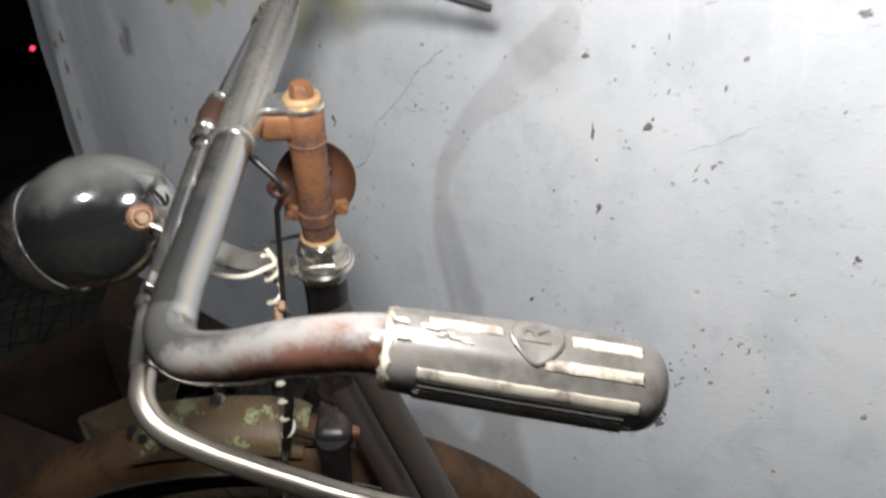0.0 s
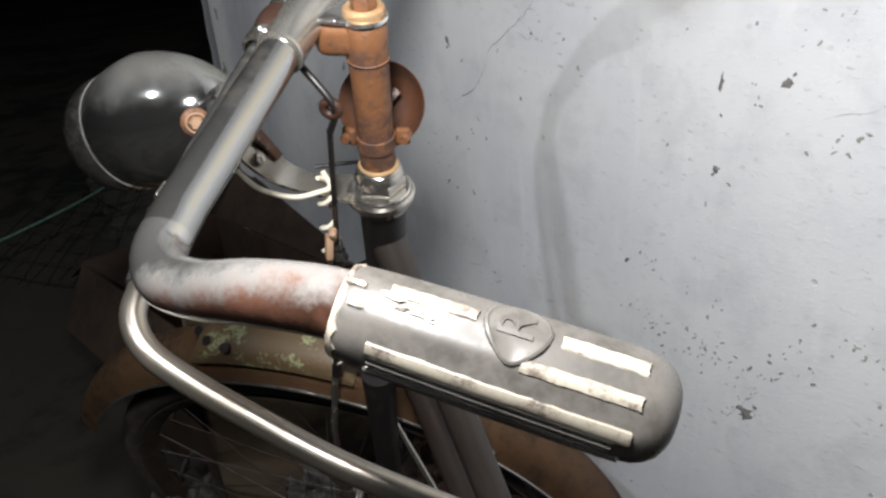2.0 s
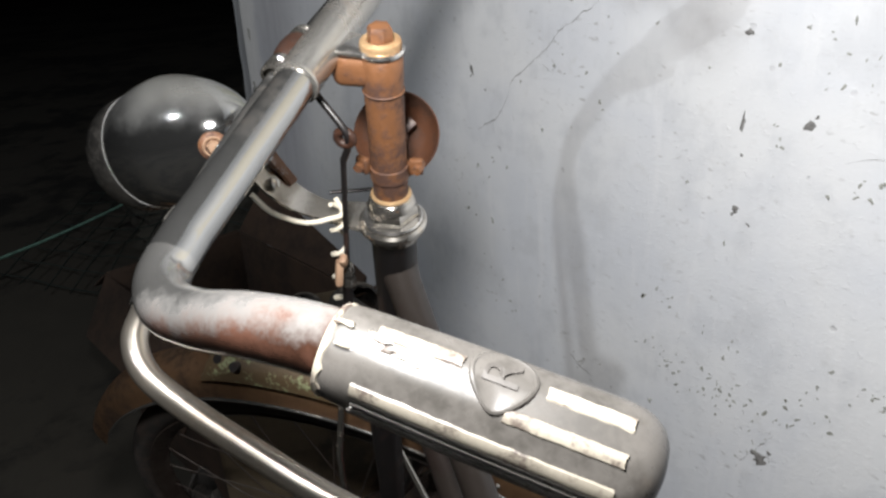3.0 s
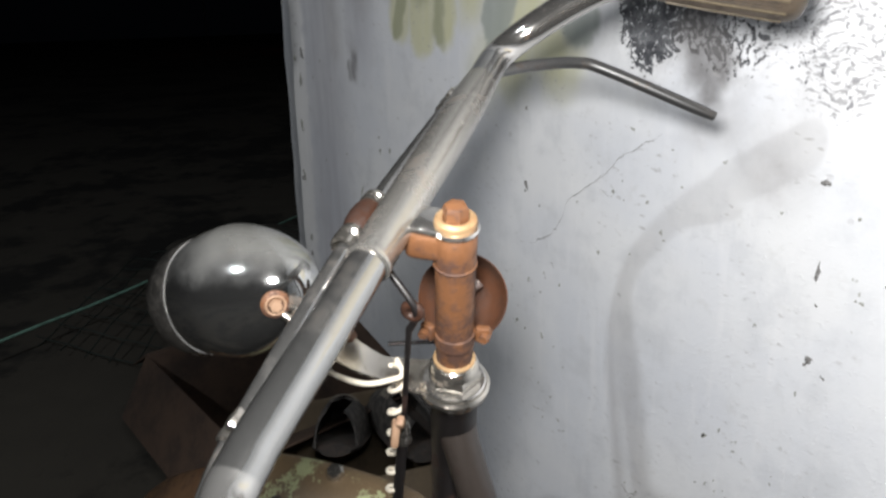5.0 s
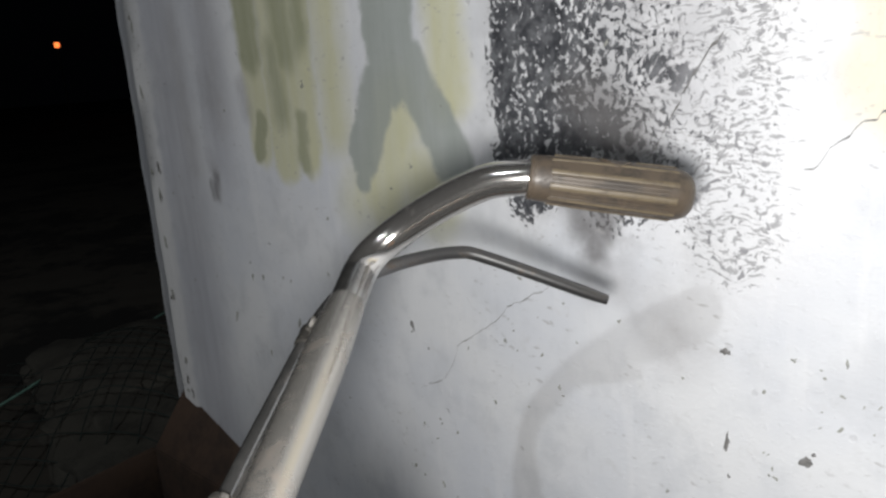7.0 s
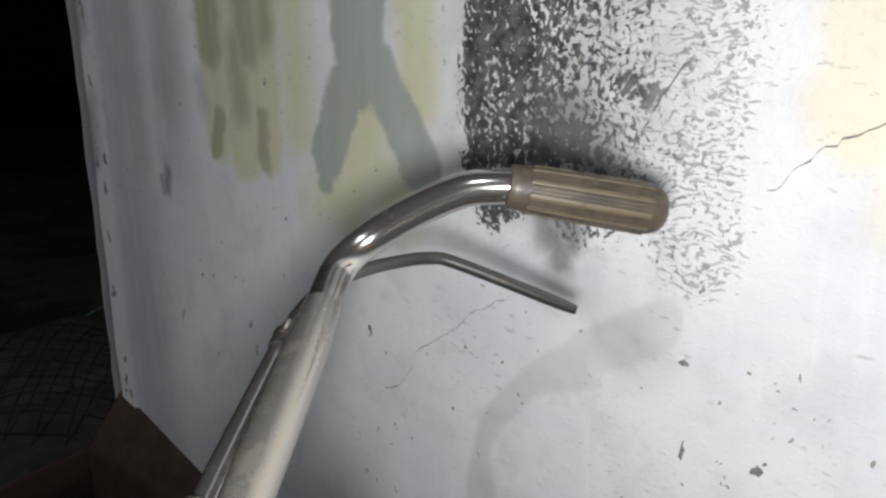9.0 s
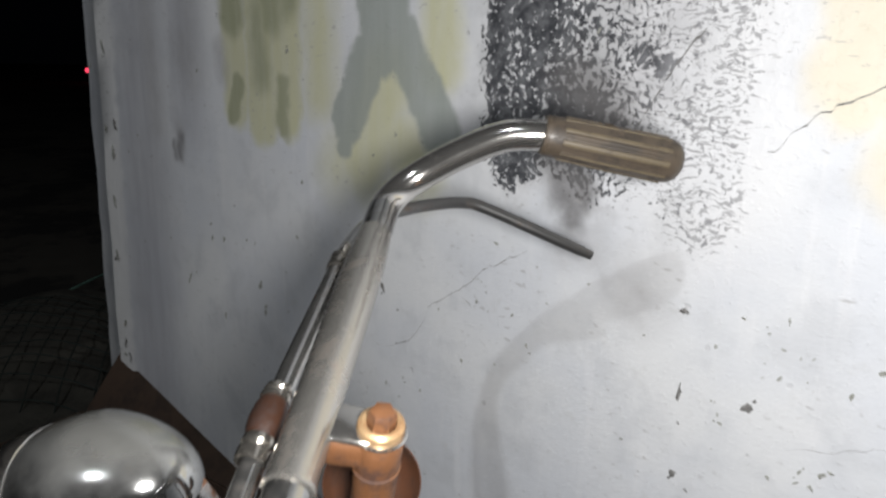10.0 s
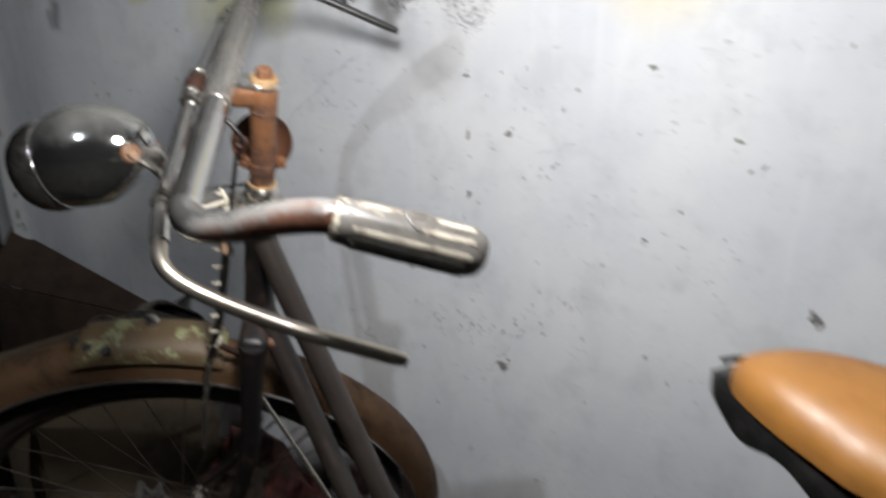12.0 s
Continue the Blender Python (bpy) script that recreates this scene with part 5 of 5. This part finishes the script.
CHIPS = [
    (0.064, 0.885, 0.013, 0.013), (0.0, 0.878, 0.005, 0.026), (0.003, 0.846, 0.005, 0.006), (0.004, 0.790, 0.010, 0.011), (0.020, 0.778, 0.006, 0.007), (-0.419, 0.880, 0.009, 0.018),
    (-0.275, 0.822, 0.007, 0.008), (-0.345, 0.755, 0.008, 0.012), (-0.390, 0.857, 0.006, 0.006), (-0.410, 0.745, 0.007, 0.009), (-0.379, 0.667, 0.010, 0.016), (-0.437, 0.670, 0.010, 0.013),
    (-0.180, 0.870, 0.007, 0.008), (-0.108, 0.961, 0.006, 0.005), (-0.005, 0.960, 0.012, 0.008), (0.050, 0.967, 0.007, 0.006), (0.087, 0.976, 0.006, 0.009), (0.090, 0.826, 0.008, 0.006),
    (0.125, 0.832, 0.009, 0.007), (0.138, 0.852, 0.010, 0.005), (-0.054, 0.805, 0.006, 0.005), (-0.042, 0.924, 0.005, 0.004), (-0.157, 0.927, 0.006, 0.004), (-0.173, 0.965, 0.005, 0.004),
    (0.266, 0.767, 0.010, 0.013), (0.070, 0.520, 0.020, 0.022), (0.284, 0.598, 0.010, 0.012), (-0.077, 0.514, 0.010, 0.012), (0.379, 0.873, 0.010, 0.010), (0.476, 0.707, 0.020, 0.024),
    (0.016, 0.347, 0.008, 0.018), (-0.049, 0.416, 0.008, 0.010), (0.138, 0.331, 0.012, 0.014), (0.205, 0.500, 0.006, 0.008), (0.255, 0.985, 0.026, 0.012), (0.363, 0.908, 0.020, 0.010),
]
for i, row in enumerate(CHIPS):
    chip(row[0], row[1], row[2] * (0.9 if i in (0, 1, 3, 5, 14, 25, 29) else 0.62), row[3] * (0.9 if i in (0, 1, 3, 5, 14, 25, 29) else 0.62), i, CHIP_DARK if i in (0, 1, 2, 3, 4, 5, 8, 14, 24, 25, 29) else PIT_GREY)
FAR_CHIPS = [(-1.315, 1.146, 0.014, 0.012), (-1.206, 0.964, 0.009, 0.012), (-0.859, 0.866, 0.010, 0.016), (-0.820, 0.872, 0.009, 0.016), (-0.714, 0.813, 0.014, 0.026), (-0.702, 0.769, 0.010, 0.022), (-0.949, 0.769, 0.008, 0.04), (-0.828, 0.729, 0.008, 0.016), (-0.595, 1.0, 0.010, 0.008), (-0.610, 0.915, 0.007, 0.010), (-1.215, 0.794, 0.012, 0.016), (-0.88, 1.151, 0.008, 0.010), (-0.624, 1.186, 0.012, 0.014), (-0.398, 1.088, 0.008, 0.008), (-0.44, 1.058, 0.006, 0.006)]
for i, row in enumerate(FAR_CHIPS):
    chip(row[0], row[1], row[2] * 0.8, row[3] * 0.7, 100 + i, PIT_GREY)
rnd = random.Random(21)
for k in range(26):
    high = rnd.uniform(0.3, 2.1)
    chip(-1.24 + 0.045 * (high - 0.9) + rnd.uniform(-0.022, 0.030), high, rnd.uniform(0.006, 0.014), rnd.uniform(0.008, 0.035), 200 + k, rnd.choice((PIT_GREY, CHIP_DARK)), -0.0075)
rnd = random.Random(7)
bm = bmesh.new()
spots = [(rnd.uniform(-1.25, 0.9), rnd.uniform(0.25, 1.35), 1.0) for k in range(40)]
for cx, cz, rx, rz, n in ((-0.25, 0.87, 0.05, 0.06, 12), (0.10, 0.945, 0.03, 0.02, 12), (-0.06, 0.59, 0.02, 0.012, 14), (-0.012, 0.576, 0.03, 0.012, 26), (0.039, 0.572, 0.02, 0.014, 18), (0.165, 0.648, 0.018, 0.012, 14), (0.117, 0.62, 0.012, 0.008, 8), (0.06, 0.525, 0.02, 0.02, 10), (-0.059, 0.657, 0.02, 0.008, 7), (-0.009, 0.638, 0.02, 0.01, 6), (-0.19, 0.51, 0.02, 0.015, 8), (0.122, 0.839, 0.010, 0.006, 6), (0.085, 0.595, 0.012, 0.015, 6), (0.14, 0.60, 0.03, 0.02, 8), (0.04, 0.865, 0.012, 0.012, 6), (-0.35, 0.53, 0.02, 0.04, 8), (-0.40, 0.72, 0.04, 0.06, 10), (-0.75, 0.82, 0.12, 0.08, 14), (0.30, 0.72, 0.08, 0.08, 14)):
    spots += [(rnd.gauss(cx, rx), rnd.gauss(cz, rz), rnd.choice((0.5, 0.6, 0.9))) for k in range(n)]
for x, z, f in spots:
    w, h, a0, lean = f * rnd.uniform(0.0012, 0.0042), f * rnd.uniform(0.001, 0.004), rnd.uniform(0, 6), rnd.uniform(-0.2, 1.1)
    vs = []
    for t in (0, 0.9, 1.8, 2.7, 3.6, 4.5, 5.4):
        q = rnd.uniform(0.4, 1.2)
        vs.append(bm.verts.new((x + w * q * math.cos(a0 + t), -0.0005, z + h * q * math.sin(a0 + t) + lean * w * q * math.cos(a0 + t))))
    bm.faces.new(vs)
specks = part("small_pits", bm, PIT_GREY, wall, smooth=False)
tagged(specks, kind="stuff")


def crack(points, width, seed):
    rnd = random.Random(seed)
    bm = bmesh.new()
    line = []
    for (x0, z0), (x1, z1) in zip(points, points[1:]):
        n = max(2, int(math.hypot(x1 - x0, z1 - z0) / 0.006))
        for k in range(n):
            t = k / n
            line.append((x0 + (x1 - x0) * t + rnd.uniform(-0.0016, 0.0016), z0 + (z1 - z0) * t + rnd.uniform(-0.0016, 0.0016)))
    line.append(points[-1])
    prev = None
    for i, (x, z) in enumerate(line):
        w = width * rnd.uniform(0.25, 1.0) * min(1, (i + 1) / 4, (len(line) - i) / 4)
        pair = (bm.verts.new((x, -0.0004, z - w)), bm.verts.new((x + w * 0.5, -0.0004, z + w)))
        if prev:
            bm.faces.new((prev[0], pair[0], pair[1], prev[1]))
        prev = pair
    return part("crack", bm, CHIP_DARK, wall, smooth=False)


crack([(0.049, 1.114), (0.057, 1.119), (0.065, 1.133), (0.079, 1.145), (0.095, 1.156), (0.116, 1.166), (0.15, 1.19), (0.18, 1.22)], 0.0012, 1)
crack([(-0.080, 1.112), (-0.066, 1.138), (-0.059, 1.150), (-0.047, 1.172), (-0.030, 1.199), (-0.018, 1.213), (-0.010, 1.24)], 0.0024, 2)
crack([(-0.408, 0.798), (-0.363, 0.824), (-0.343, 0.854), (-0.332, 0.88), (-0.299, 0.9), (-0.269, 0.924), (-0.244, 0.948), (-0.216, 0.964), (-0.188, 0.98)], 0.0008, 3)
crack([(-0.282, 0.903), (-0.262, 0.895), (-0.25, 0.905)], 0.0006, 5)
crack([(0.10, 0.86), (0.14, 0.872), (0.165, 0.886), (0.18, 0.889)], 0.0003, 4)
crack([(0.044, 0.492), (0.060, 0.522), (0.081, 0.560)], 0.0012, 6)
crack([(0.060, 0.522), (0.075, 0.528), (0.088, 0.527)], 0.0008, 7)
crack([(-0.212, 0.515), (-0.195, 0.505), (-0.172, 0.500)], 0.0016, 8)
